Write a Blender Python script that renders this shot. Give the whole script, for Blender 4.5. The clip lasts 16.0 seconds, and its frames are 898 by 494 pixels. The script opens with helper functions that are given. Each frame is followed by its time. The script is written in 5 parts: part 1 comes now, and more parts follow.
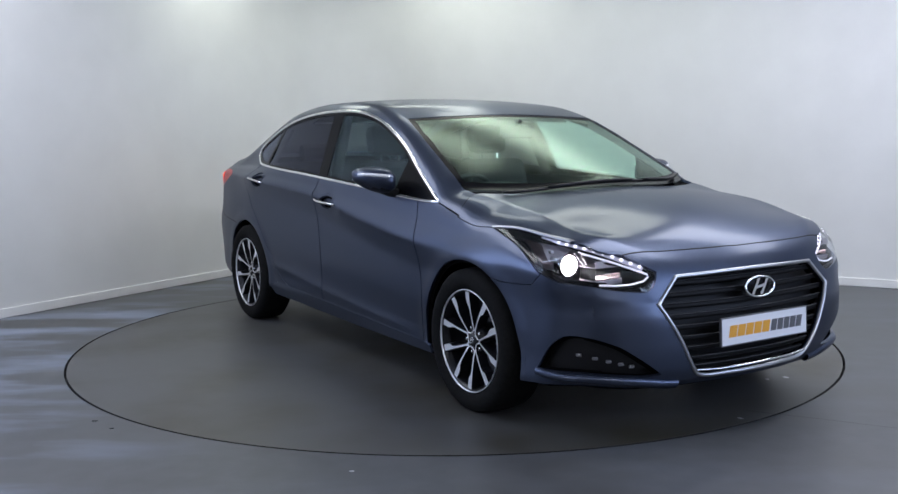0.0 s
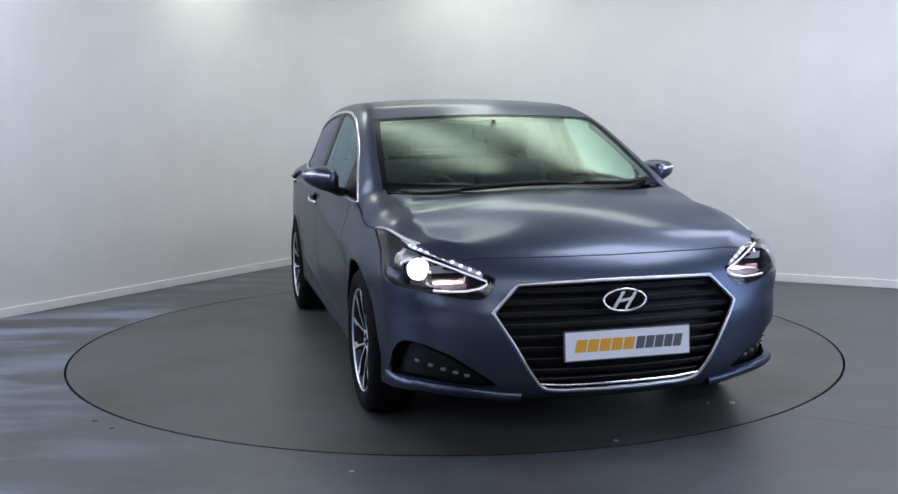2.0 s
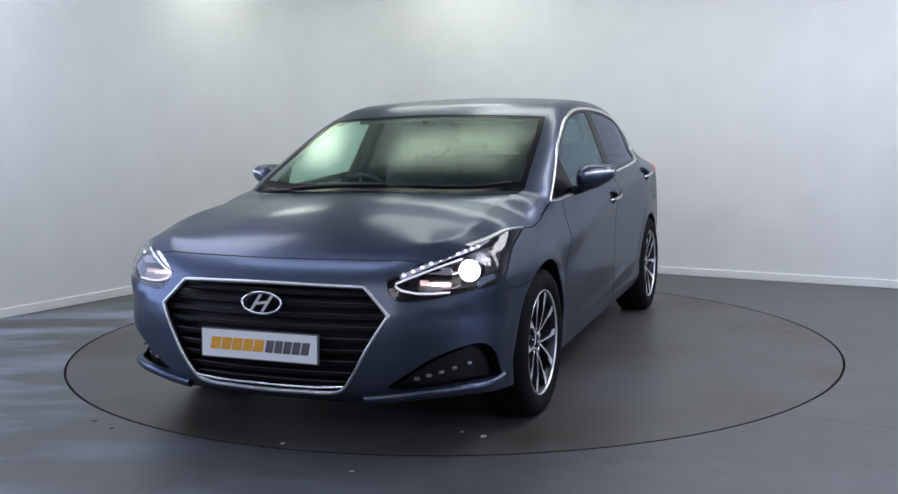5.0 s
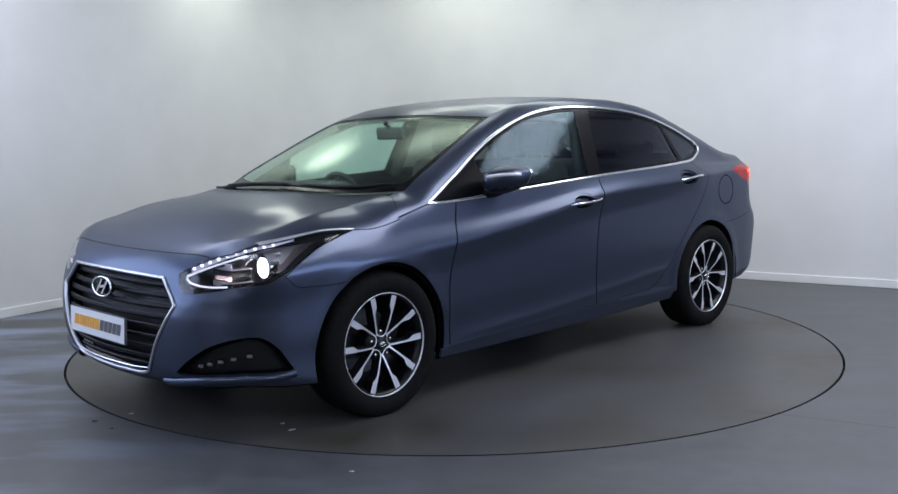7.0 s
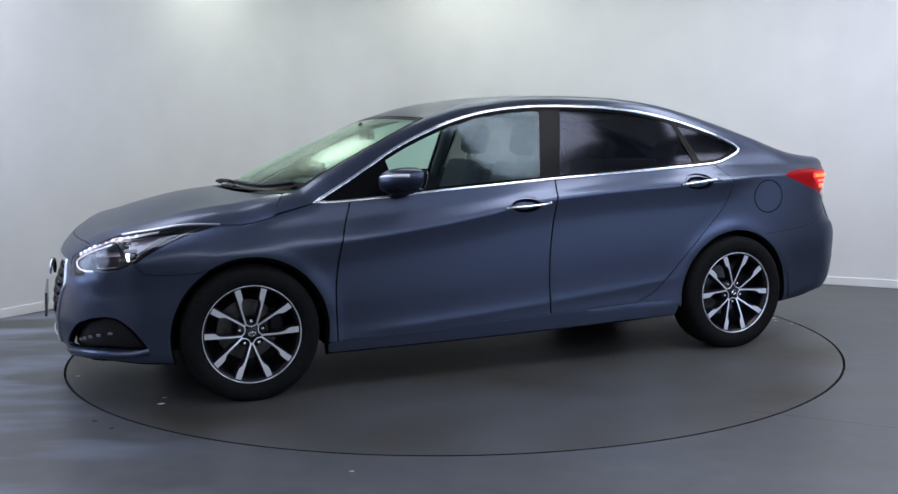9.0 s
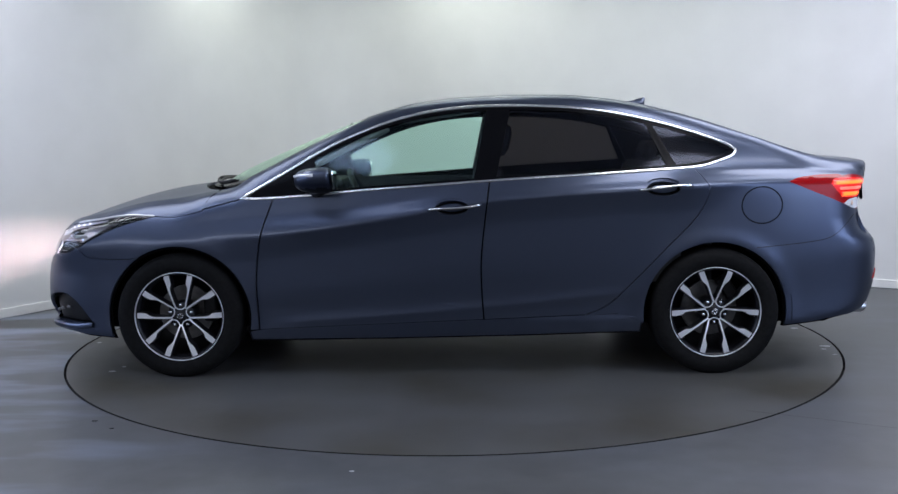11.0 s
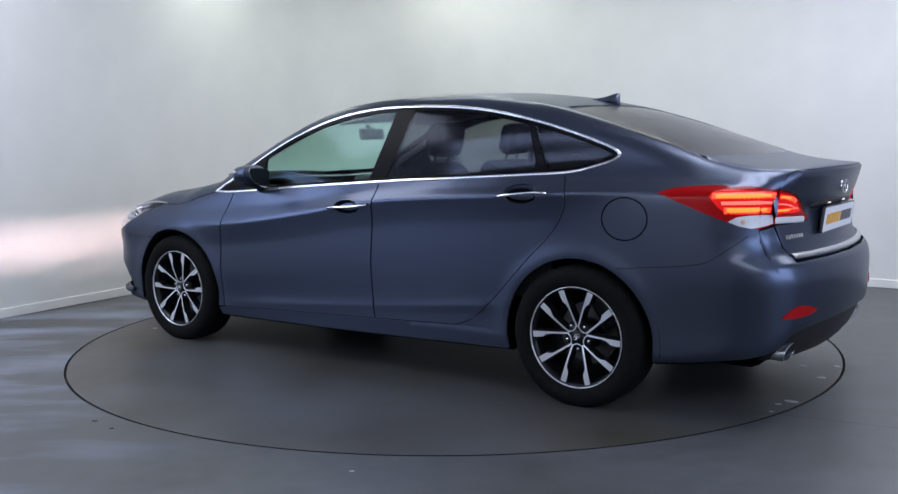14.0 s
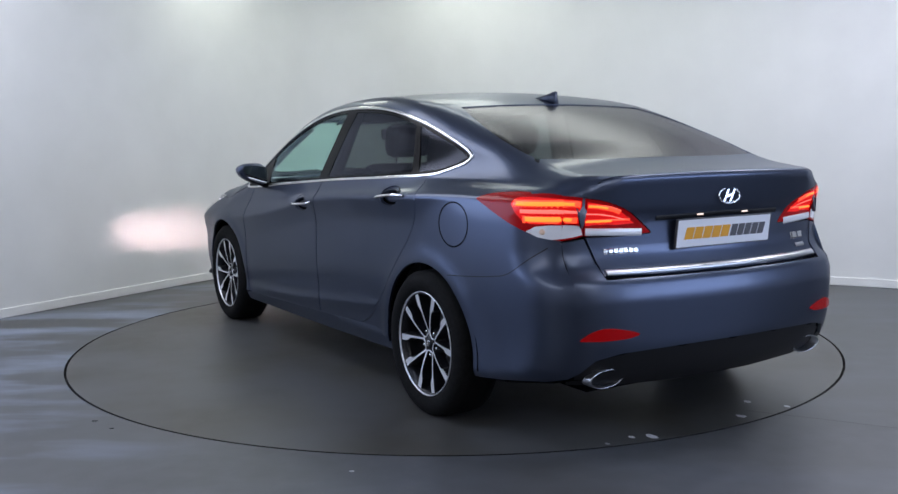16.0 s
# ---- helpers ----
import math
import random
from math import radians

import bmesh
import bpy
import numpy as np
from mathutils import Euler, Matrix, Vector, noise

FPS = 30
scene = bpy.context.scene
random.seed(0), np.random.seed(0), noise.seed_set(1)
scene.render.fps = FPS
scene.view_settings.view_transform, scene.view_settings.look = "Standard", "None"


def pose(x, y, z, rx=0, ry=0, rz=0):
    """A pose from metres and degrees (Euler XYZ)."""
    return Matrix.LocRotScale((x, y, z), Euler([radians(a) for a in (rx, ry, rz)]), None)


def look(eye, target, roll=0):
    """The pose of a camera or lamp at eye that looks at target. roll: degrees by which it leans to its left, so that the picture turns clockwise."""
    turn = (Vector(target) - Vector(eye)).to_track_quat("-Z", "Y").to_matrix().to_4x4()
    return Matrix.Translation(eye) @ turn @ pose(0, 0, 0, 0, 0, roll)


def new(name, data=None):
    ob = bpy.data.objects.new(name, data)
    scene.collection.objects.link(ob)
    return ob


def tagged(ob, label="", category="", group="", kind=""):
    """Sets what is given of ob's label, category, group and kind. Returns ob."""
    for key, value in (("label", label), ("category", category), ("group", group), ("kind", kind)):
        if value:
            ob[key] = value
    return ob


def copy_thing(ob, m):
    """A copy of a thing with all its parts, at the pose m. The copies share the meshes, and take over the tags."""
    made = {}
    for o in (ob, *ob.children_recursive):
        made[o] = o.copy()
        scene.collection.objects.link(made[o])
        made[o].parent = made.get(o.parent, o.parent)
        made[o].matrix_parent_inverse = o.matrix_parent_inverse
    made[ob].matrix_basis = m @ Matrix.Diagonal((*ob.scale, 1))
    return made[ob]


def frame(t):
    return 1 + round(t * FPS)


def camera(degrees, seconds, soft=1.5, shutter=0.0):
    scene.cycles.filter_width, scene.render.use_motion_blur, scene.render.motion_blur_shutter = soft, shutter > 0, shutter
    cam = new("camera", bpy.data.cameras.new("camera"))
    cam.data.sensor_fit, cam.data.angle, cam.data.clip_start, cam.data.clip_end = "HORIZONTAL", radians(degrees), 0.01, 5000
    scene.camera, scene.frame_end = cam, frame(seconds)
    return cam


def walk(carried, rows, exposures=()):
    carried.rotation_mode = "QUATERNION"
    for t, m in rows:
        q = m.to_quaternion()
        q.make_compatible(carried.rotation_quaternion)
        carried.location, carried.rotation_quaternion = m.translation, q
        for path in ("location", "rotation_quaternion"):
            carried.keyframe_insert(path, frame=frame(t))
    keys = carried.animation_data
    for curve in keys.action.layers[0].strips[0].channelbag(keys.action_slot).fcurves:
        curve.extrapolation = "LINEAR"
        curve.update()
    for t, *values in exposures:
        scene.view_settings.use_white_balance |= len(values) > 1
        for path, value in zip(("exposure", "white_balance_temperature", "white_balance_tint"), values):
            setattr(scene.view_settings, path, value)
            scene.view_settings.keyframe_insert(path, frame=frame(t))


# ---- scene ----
from mathutils.geometry import delaunay_2d_cdt

# ------------------------------------------------------------------ camera
cam = camera(50.06, 16.0)
EYE = (0.0, -5.8667, 1.2328)
AIM = (-0.0217, 0.0, 0.5600)
still = look(EYE, AIM, -0.716)
walk(cam, [(0, still), (16, still)], exposures=[(0, -0.08, 5920, 16), (16, -0.08, 5920, 16)])

# turntable angle of the car, degrees; the car's middle lies SIDE metres off the axis
SIDE = 0.079
TURN = [(0, -57.7), (0.5, -59.8), (1, -63.6), (1.5, -68.85), (2, -75.0), (2.5, -81.0), (3, -87.1), (3.5, -93.05),
        (4, -99.15), (4.5, -105.1), (5, -111.2), (5.5, -117.1), (6, -123.0), (6.5, -128.9), (7, -134.8), (7.5, -140.7),
        (8, -146.55), (8.5, -152.3), (9, -158.1), (9.5, -163.8), (10, -169.5), (10.5, -175.2), (11, -181.0),
        (11.5, -186.75), (12, -192.5), (12.5, -198.1), (13, -203.9), (13.5, -209.6), (14, -215.4), (14.5, -221.25),
        (15, -227.15), (15.5, -233.0), (16, -239.0)]

# ------------------------------------------------------------------ room plan
CORNER = Vector((-1.129, 4.33, 0))
ALONG = Vector((0.8637, -0.5040, 0))      # along the wall that runs to the right
DOWN = Vector((-0.5040, -0.8637, 0))      # along the wall that runs to the left
ROOM_A, ROOM_B, ROOM_H = 9.6, 12.0, 3.1


def room(a, b, z=0.0):
    return CORNER + ALONG * a + DOWN * b + Vector((0, 0, z))


ROOM_YAW = math.degrees(math.atan2(ALONG.y, ALONG.x))

# ------------------------------------------------------------------ light
world = bpy.data.worlds.new("world")
scene.world = world
world.use_nodes = True
world.node_tree.nodes["Background"].inputs[0].default_value = (0.75, 0.85, 1.0, 1)
world.node_tree.nodes["Background"].inputs[1].default_value = 0.3


def area_lamp(name, a, b, z, sx, sy, watts, colour, aim=None):
    data = bpy.data.lights.new(name, "AREA")
    data.shape, data.size, data.size_y, data.energy, data.color = "RECTANGLE", sx, sy, watts, colour
    ob = new(name, data)
    p = room(a, b, z)
    ob.matrix_world = pose(p.x, p.y, p.z, 0, 0, ROOM_YAW) if aim is None else look(p, aim)
    return ob


# (a, b, size along a, size along b, watts, colour): greenish tubes by the rounded corner, a blue one before the car
TUBE, GREENISH, BLUE = (1.0, 0.98, 0.97), (0.97, 1.0, 0.74), (0.55, 0.68, 1.0)
# those at 1.5/0.6, 1.1/4.7 and 5.9/1.6 are added to brighten the walls
CEILING_LIGHTS = [(0.5, 2.0, 0.6, 0.6, 9, GREENISH), (1.5, 0.6, 1.5, 0.4, 11, GREENISH), (3.3, 1.3, 2.2, 0.6, 18, GREENISH), (2.7, 2.6, 1.4, 0.5, 7, GREENISH),
                  (1.1, 4.7, 1.5, 1.8, 22, TUBE), (5.9, 1.6, 2.4, 1.0, 44, TUBE), (5.6, 3.7, 1.6, 1.0, 32, TUBE), (2.8, 5.9, 2.2, 0.4, 10, BLUE),
                  # the last two are unseen fill, added behind the camera for the flank
                  (3.4, 10.4, 3.4, 2.2, 38, TUBE), (7.8, 7.6, 2.6, 2.6, 20, TUBE)]
for a, b, sa, sb, w, colour in CEILING_LIGHTS:
    area_lamp("ceiling_and_fill_lamp", a, b, ROOM_H - 0.11, sa, sb, w, colour)
# bluish daylight from both sides; the two windows beside the camera are added, unseen
area_lamp("daylight_lamp", 0.0, 7.2, 1.8, 3.8, 1.75, 85, (0.64, 0.76, 1.0), room(3, 7.2, 1.8))
area_lamp("daylight_lamp", ROOM_A, 4.2, 1.8, 3.8, 1.75, 92, (0.62, 0.75, 1.0), room(5, 4.2, 1.8))


# ------------------------------------------------------------------ materials
def material(name, colour=(0.5, 0.5, 0.5), rough=0.5, metal=0.0, coat=0.0, spec=0.5, emit=None, power=0.0, coat_rough=0.04):
    m = bpy.data.materials.new(name)
    m.use_nodes = True
    b = m.node_tree.nodes["Principled BSDF"]
    b.inputs["Base Color"].default_value = (*colour, 1)
    b.inputs["Roughness"].default_value = rough
    b.inputs["Metallic"].default_value = metal
    b.inputs["Coat Weight"].default_value = coat
    b.inputs["Coat Roughness"].default_value = coat_rough
    b.inputs["Specular IOR Level"].default_value = spec
    if emit:
        b.inputs["Emission Color"].default_value = (*emit, 1)
        b.inputs["Emission Strength"].default_value = power
    return m


def grain(m, scale, low, high, bump=0.0, second=None, rough=None, stretch=(1, 1, 1)):
    """Colour variation between two colours, with an optional coarser second layer, relief and uneven gloss."""
    nt = m.node_tree
    b = nt.nodes["Principled BSDF"]
    tc = nt.nodes.new("ShaderNodeTexCoord")
    mp = nt.nodes.new("ShaderNodeMapping")
    mp.inputs["Scale"].default_value = stretch
    nt.links.new(tc.outputs["Object"], mp.inputs[0])
    n = nt.nodes.new("ShaderNodeTexNoise")
    n.inputs["Scale"].default_value, n.inputs["Detail"].default_value = scale, 5
    nt.links.new(mp.outputs[0], n.inputs["Vector"])
    r = nt.nodes.new("ShaderNodeValToRGB")
    r.color_ramp.elements[0].position, r.color_ramp.elements[1].position = 0.3, 0.7
    r.color_ramp.elements[0].color, r.color_ramp.elements[1].color = (*low, 1), (*high, 1)
    nt.links.new(n.outputs["Fac"], r.inputs[0])
    out = r.outputs[0]
    if second:
        s, amount, tint = second
        n2 = nt.nodes.new("ShaderNodeTexNoise")
        n2.inputs["Scale"].default_value, n2.inputs["Detail"].default_value = s, 3
        nt.links.new(mp.outputs[0], n2.inputs["Vector"])
        rr = nt.nodes.new("ShaderNodeValToRGB")
        rr.color_ramp.elements[0].position, rr.color_ramp.elements[1].position = 0.42, 0.68
        nt.links.new(n2.outputs["Fac"], rr.inputs[0])
        mul = nt.nodes.new("ShaderNodeMath")
        mul.operation = "MULTIPLY"
        mul.inputs[1].default_value = amount
        nt.links.new(rr.outputs[0], mul.inputs[0])
        mix = nt.nodes.new("ShaderNodeMix")
        mix.data_type = "RGBA"
        nt.links.new(mul.outputs[0], mix.inputs[0])
        nt.links.new(out, mix.inputs[6])
        mix.inputs[7].default_value = (*tint, 1)
        out = mix.outputs[2]
    nt.links.new(out, b.inputs["Base Color"])
    if rough:
        mr = nt.nodes.new("ShaderNodeMapRange")
        mr.inputs[3].default_value, mr.inputs[4].default_value = rough
        nt.links.new(n.outputs["Fac"], mr.inputs[0])
        nt.links.new(mr.outputs[0], b.inputs["Roughness"])
    if bump:
        bp = nt.nodes.new("ShaderNodeBump")
        bp.inputs["Strength"].default_value, bp.inputs["Distance"].default_value = bump, 0.002
        nt.links.new(n.outputs["Fac"], bp.inputs["Height"])
        nt.links.new(bp.outputs[0], b.inputs["Normal"])
    return m


def pane(name, tint, gloss_rough=0.0, ior=1.5, sheen=(1, 1, 1)):
    """Thin tinted glass: clear tint with a mirror gloss that grows towards grazing angles."""
    m = bpy.data.materials.new(name)
    m.use_nodes = True
    nt = m.node_tree
    nt.nodes.clear()
    o = nt.nodes.new("ShaderNodeOutputMaterial")
    mix = nt.nodes.new("ShaderNodeMixShader")
    base = ((ior - 1) / (ior + 1)) ** 2
    lw = nt.nodes.new("ShaderNodeLayerWeight")
    lw.inputs[0].default_value = 0.5
    pw = nt.nodes.new("ShaderNodeMath")
    pw.operation = "POWER"
    pw.inputs[1].default_value = 5.0
    fr = nt.nodes.new("ShaderNodeMath")
    fr.operation = "MULTIPLY_ADD"
    fr.inputs[1].default_value, fr.inputs[2].default_value = 1 - base, base
    nt.links.new(lw.outputs["Facing"], pw.inputs[0])
    nt.links.new(pw.outputs[0], fr.inputs[0])
    tr = nt.nodes.new("ShaderNodeBsdfTransparent")
    tr.inputs[0].default_value = (*tint, 1)
    gl = nt.nodes.new("ShaderNodeBsdfGlossy")
    gl.inputs["Roughness"].default_value = gloss_rough
    gl.inputs["Color"].default_value = (*sheen, 1)
    nt.links.new(fr.outputs[0], mix.inputs[0])
    nt.links.new(tr.outputs[0], mix.inputs[1])
    nt.links.new(gl.outputs[0], mix.inputs[2])
    nt.links.new(mix.outputs[0], o.inputs[0])
    return m


WALL = grain(material("wall_paint", rough=0.6), 3, (0.66, 0.665, 0.66), (0.70, 0.705, 0.70), 0.05, (0.5, 0.25, (0.63, 0.64, 0.64)))
CEIL = grain(material("ceiling_paint", rough=0.8), 4, (0.74, 0.74, 0.72), (0.78, 0.78, 0.76))
SKIRT = grain(material("skirting_paint", rough=0.4), 6, (0.70, 0.70, 0.69), (0.76, 0.76, 0.75))
FLOOR = grain(material("vinyl_floor", rough=0.4), 9, (0.047, 0.050, 0.054), (0.080, 0.084, 0.090), 0.06,
              (0.8, 0.4, (0.056, 0.054, 0.048)), (0.36, 0.46))
def scuff_sheen(m, tint, amount):
    """Long soft scuff marks, mostly on the worn side, bluish daylight sheen painted in."""
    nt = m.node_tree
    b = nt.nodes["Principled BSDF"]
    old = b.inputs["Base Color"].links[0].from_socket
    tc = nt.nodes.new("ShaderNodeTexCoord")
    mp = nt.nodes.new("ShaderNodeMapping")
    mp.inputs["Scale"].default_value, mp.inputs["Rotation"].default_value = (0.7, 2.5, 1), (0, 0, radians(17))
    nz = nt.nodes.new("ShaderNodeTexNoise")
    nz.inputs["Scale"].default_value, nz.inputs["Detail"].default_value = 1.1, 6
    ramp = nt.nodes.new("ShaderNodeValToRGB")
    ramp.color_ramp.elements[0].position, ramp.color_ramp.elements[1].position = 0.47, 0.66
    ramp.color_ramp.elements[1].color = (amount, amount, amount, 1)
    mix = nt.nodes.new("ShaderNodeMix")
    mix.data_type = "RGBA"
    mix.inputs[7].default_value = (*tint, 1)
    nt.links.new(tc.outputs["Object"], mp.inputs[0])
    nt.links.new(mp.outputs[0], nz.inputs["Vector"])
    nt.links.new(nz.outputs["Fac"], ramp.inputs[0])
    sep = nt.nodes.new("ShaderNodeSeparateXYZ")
    # the painted sheen fades out from the left side to the right
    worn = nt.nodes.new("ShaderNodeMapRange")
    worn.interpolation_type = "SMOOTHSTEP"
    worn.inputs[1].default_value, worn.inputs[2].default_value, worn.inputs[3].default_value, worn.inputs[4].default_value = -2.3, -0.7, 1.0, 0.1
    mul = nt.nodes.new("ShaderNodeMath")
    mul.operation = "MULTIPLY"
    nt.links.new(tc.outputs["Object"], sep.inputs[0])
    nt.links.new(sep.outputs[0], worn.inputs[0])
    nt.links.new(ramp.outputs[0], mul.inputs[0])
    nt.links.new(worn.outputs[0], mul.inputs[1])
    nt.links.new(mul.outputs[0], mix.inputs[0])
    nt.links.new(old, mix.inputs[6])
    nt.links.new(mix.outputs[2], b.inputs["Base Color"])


# the blue tint is the left side's daylight reflection, put into the colour
scuff_sheen(FLOOR, (0.19, 0.22, 0.29), 0.95)
TABLE = grain(material("turntable_vinyl", rough=0.4), 9, (0.058, 0.059, 0.059), (0.074, 0.075, 0.075), 0.06,
              (1.3, 0.85, (0.034, 0.030, 0.019)), (0.36, 0.46))
SEAM = material("floor_joint", (0.028, 0.028, 0.028), 0.6)
GAP = material("black_gap", (0.004, 0.004, 0.004), 0.8)
PAINT = material("blue_grey_metallic_paint", (0.067, 0.081, 0.121), 0.34, 0.9, 0.3, coat_rough=0.13)
PAINT.node_tree.nodes["Principled BSDF"].inputs["Specular Tint"].default_value = (0.62, 0.64, 0.68, 1)
BACK = material("black_cavity", (0.003, 0.003, 0.0035), 0.9, spec=0.03)
TRIM = material("black_plastic", (0.008, 0.008, 0.009), 0.5, spec=0.25)
GLOSSB = material("gloss_black", (0.004, 0.004, 0.005), 0.25, spec=0.06)
CHROME = material("chrome", (0.78, 0.79, 0.80), 0.12, 1.0)
GLASS = pane("clear_glass", (0.62, 0.84, 0.74), 0.22, 1.45, (0.82, 1.0, 0.86))
# bluish gloss on the next two: blue of reflected daylight put into the colour
SIDEGLASS = pane("side_glass", (0.78, 0.95, 0.88), 0.09, 1.42, (0.68, 0.88, 1.0))
DARKGLASS = pane("privacy_glass", (0.19, 0.18, 0.18), 0.12, 1.40, (0.60, 0.65, 0.82))
REARGLASS = pane("rear_glass", (0.10, 0.11, 0.12), 0.24, 1.40, (0.62, 0.62, 0.66))
RUBBER = grain(material("tyre_rubber", rough=0.8, spec=0.08), 60, (0.006, 0.006, 0.006), (0.010, 0.010, 0.010), 0.1)

LAMPBLACK = material("lamp_housing", (0.34, 0.31, 0.34), 0.35, 0.35)
BOWL = material("lamp_bowl", (0.50, 0.47, 0.50), 0.3, 0.6)
LENS = pane("lamp_lens", (0.93, 0.94, 0.95))
GLOW = material("projector_glow", (0.8, 0.8, 0.8), 0.3, emit=(1.0, 0.84, 0.82), power=24.0)
BEAM = material("headlamp_bulb", (0.8, 0.8, 0.8), 0.5, emit=(1.0, 0.68, 0.60), power=5400.0)
LED = material("white_led", (0.8, 0.8, 0.8), 0.3, emit=(0.95, 0.88, 1.0), power=2.6)
GUIDE = material("light_guide", (0.8, 0.8, 0.82), 0.25, emit=(0.9, 0.88, 1.0), power=0.5)
# faint glow put in, as if the daytime lights shone on the ledge
LEDGE = material("pale_lamp_ledge", (0.62, 0.61, 0.68), 0.3, 0.5, emit=(0.85, 0.8, 1.0), power=0.12)
REDLENS = material("red_lamp_lens", (0.18, 0.001, 0.002), 0.2, spec=0.12, coat=0.12, emit=(1.0, 0.006, 0.006), power=0.10)
REDLIT = material("lit_red_reflector", (0.4, 0.004, 0.004), 0.25, spec=0.25, emit=(1.0, 0.012, 0.008), power=0.55)
REDBAR = material("lit_red_bar", (0.5, 0.03, 0.02), 0.3, emit=(1.0, 0.075, 0.02), power=1.5)
TAILLIT = material("lit_light_bar", (0.6, 0.05, 0.02), 0.3, emit=(1.0, 0.25, 0.02), power=1.7)
TAILLED = material("lit_led_row", (0.6, 0.1, 0.05), 0.3, emit=(1.0, 0.16, 0.12), power=1.3)
CLEARLENS = material("clear_lamp_section", (0.80, 0.80, 0.82), 0.15, 0.2, coat=1.0)
AMBER = material("amber_bulb", (0.72, 0.52, 0.38), 0.3)
PLATELAMP = material("plate_lamp_glow", (0.8, 0.7, 0.6), 0.3, emit=(1.0, 0.75, 0.55), power=1.0)
PLATE = material("white_plate", (0.78, 0.79, 0.82), 0.25)
ORANGE = material("orange_ink", (0.75, 0.36, 0.03), 0.4)
GREYINK = material("grey_ink", (0.10, 0.10, 0.11), 0.4)
MIRROR = material("mirror_glass", (0.85, 0.86, 0.88), 0.02, 1.0)
FABRIC = grain(material("seat_fabric", rough=0.8), 90, (0.018, 0.019, 0.022), (0.03, 0.031, 0.035), 0.15)
DASH = grain(material("dash_plastic", rough=0.6), 120, (0.014, 0.015, 0.016), (0.022, 0.023, 0.024), 0.1)
LINER = grain(material("headlining", rough=0.85), 80, (0.32, 0.32, 0.31), (0.38, 0.38, 0.37))
PALEWALL = grain(material("pale_wall_paint", rough=0.7), 3, (0.52, 0.525, 0.54), (0.58, 0.585, 0.6), 0.05)
DARKWALL = grain(material("dark_wall_paint", rough=0.7), 3, (0.36, 0.365, 0.38), (0.41, 0.415, 0.43), 0.05)
SLATEDGE = material("grey_slat_edge", (0.045, 0.045, 0.05), 0.4, 0.3)
SLAT = material("slat_black", (0.005, 0.005, 0.0055), 0.5, spec=0.12)
SATIN = material("satin_chrome", (0.52, 0.53, 0.55), 0.3, 1.0)
FOGLED = material("clear_lamp_cell", (0.22, 0.22, 0.23), 0.3, 0.4)
MACHINED = material("machined_alloy", (0.80, 0.81, 0.83), 0.34, 0.75)
RIMDARK = material("dark_rim_paint", (0.006, 0.006, 0.008), 0.35, coat=0.1, spec=0.25)
DISC = grain(material("brake_steel", rough=0.35, metal=0.9), 30, (0.10, 0.10, 0.10), (0.16, 0.155, 0.15))


# ------------------------------------------------------------------ mesh helpers
def part(name, bm, mat, parent=None, label="", smooth=False):
    """Links a bmesh as one mesh object."""
    me = bpy.data.meshes.new(name)
    bm.to_mesh(me)
    bm.free()
    mats = mat if isinstance(mat, (list, tuple)) else [mat]
    for m in mats:
        me.materials.append(m)
    if smooth:
        me.shade_smooth()
    ob = new(name, me)
    if parent:
        ob.parent = parent
    if label:
        ob["label"] = label
    return ob


def box(bm, size, m=Matrix(), bevel=0.0):
    r = bmesh.ops.create_cube(bm, size=1, matrix=m @ Matrix.Diagonal((*size, 1)))
    if bevel:
        edges = list({e for v in r["verts"] for e in v.link_edges})
        bmesh.ops.bevel(bm, geom=edges, offset=bevel, segments=2, affect="EDGES", profile=0.5)


def lathe(bm, profile, steps=48, axis="y"):
    """Spins a list of (radius, along) round the axis; closed when the first point comes again at the end."""
    rows = []
    for i in range(steps):
        a = 2 * math.pi * i / steps
        c, s = math.cos(a), math.sin(a)
        rows.append([bm.verts.new((r * c, h, r * s) if axis == "y" else (r * c, r * s, h) if axis == "z" else (h, r * c, r * s)) for r, h in profile])
    for i in range(steps):
        p, q = rows[i], rows[(i + 1) % steps]
        for j in range(len(profile) - 1):
            bm.faces.new((p[j], p[j + 1], q[j + 1], q[j]))
    bmesh.ops.recalc_face_normals(bm, faces=bm.faces)


def prism(bm, outline, depth, m=Matrix()):
    """An outline of (u, v) raised by depth along w; m turns (u, v, w) into place."""
    lo = [bm.verts.new(m @ Vector((u, v, 0))) for u, v in outline]
    hi = [bm.verts.new(m @ Vector((u, v, depth))) for u, v in outline]
    n = len(outline)
    bm.faces.new(lo[::-1])
    bm.faces.new(hi)
    for i in range(n):
        bm.faces.new((lo[i], lo[(i + 1) % n], hi[(i + 1) % n], hi[i]))


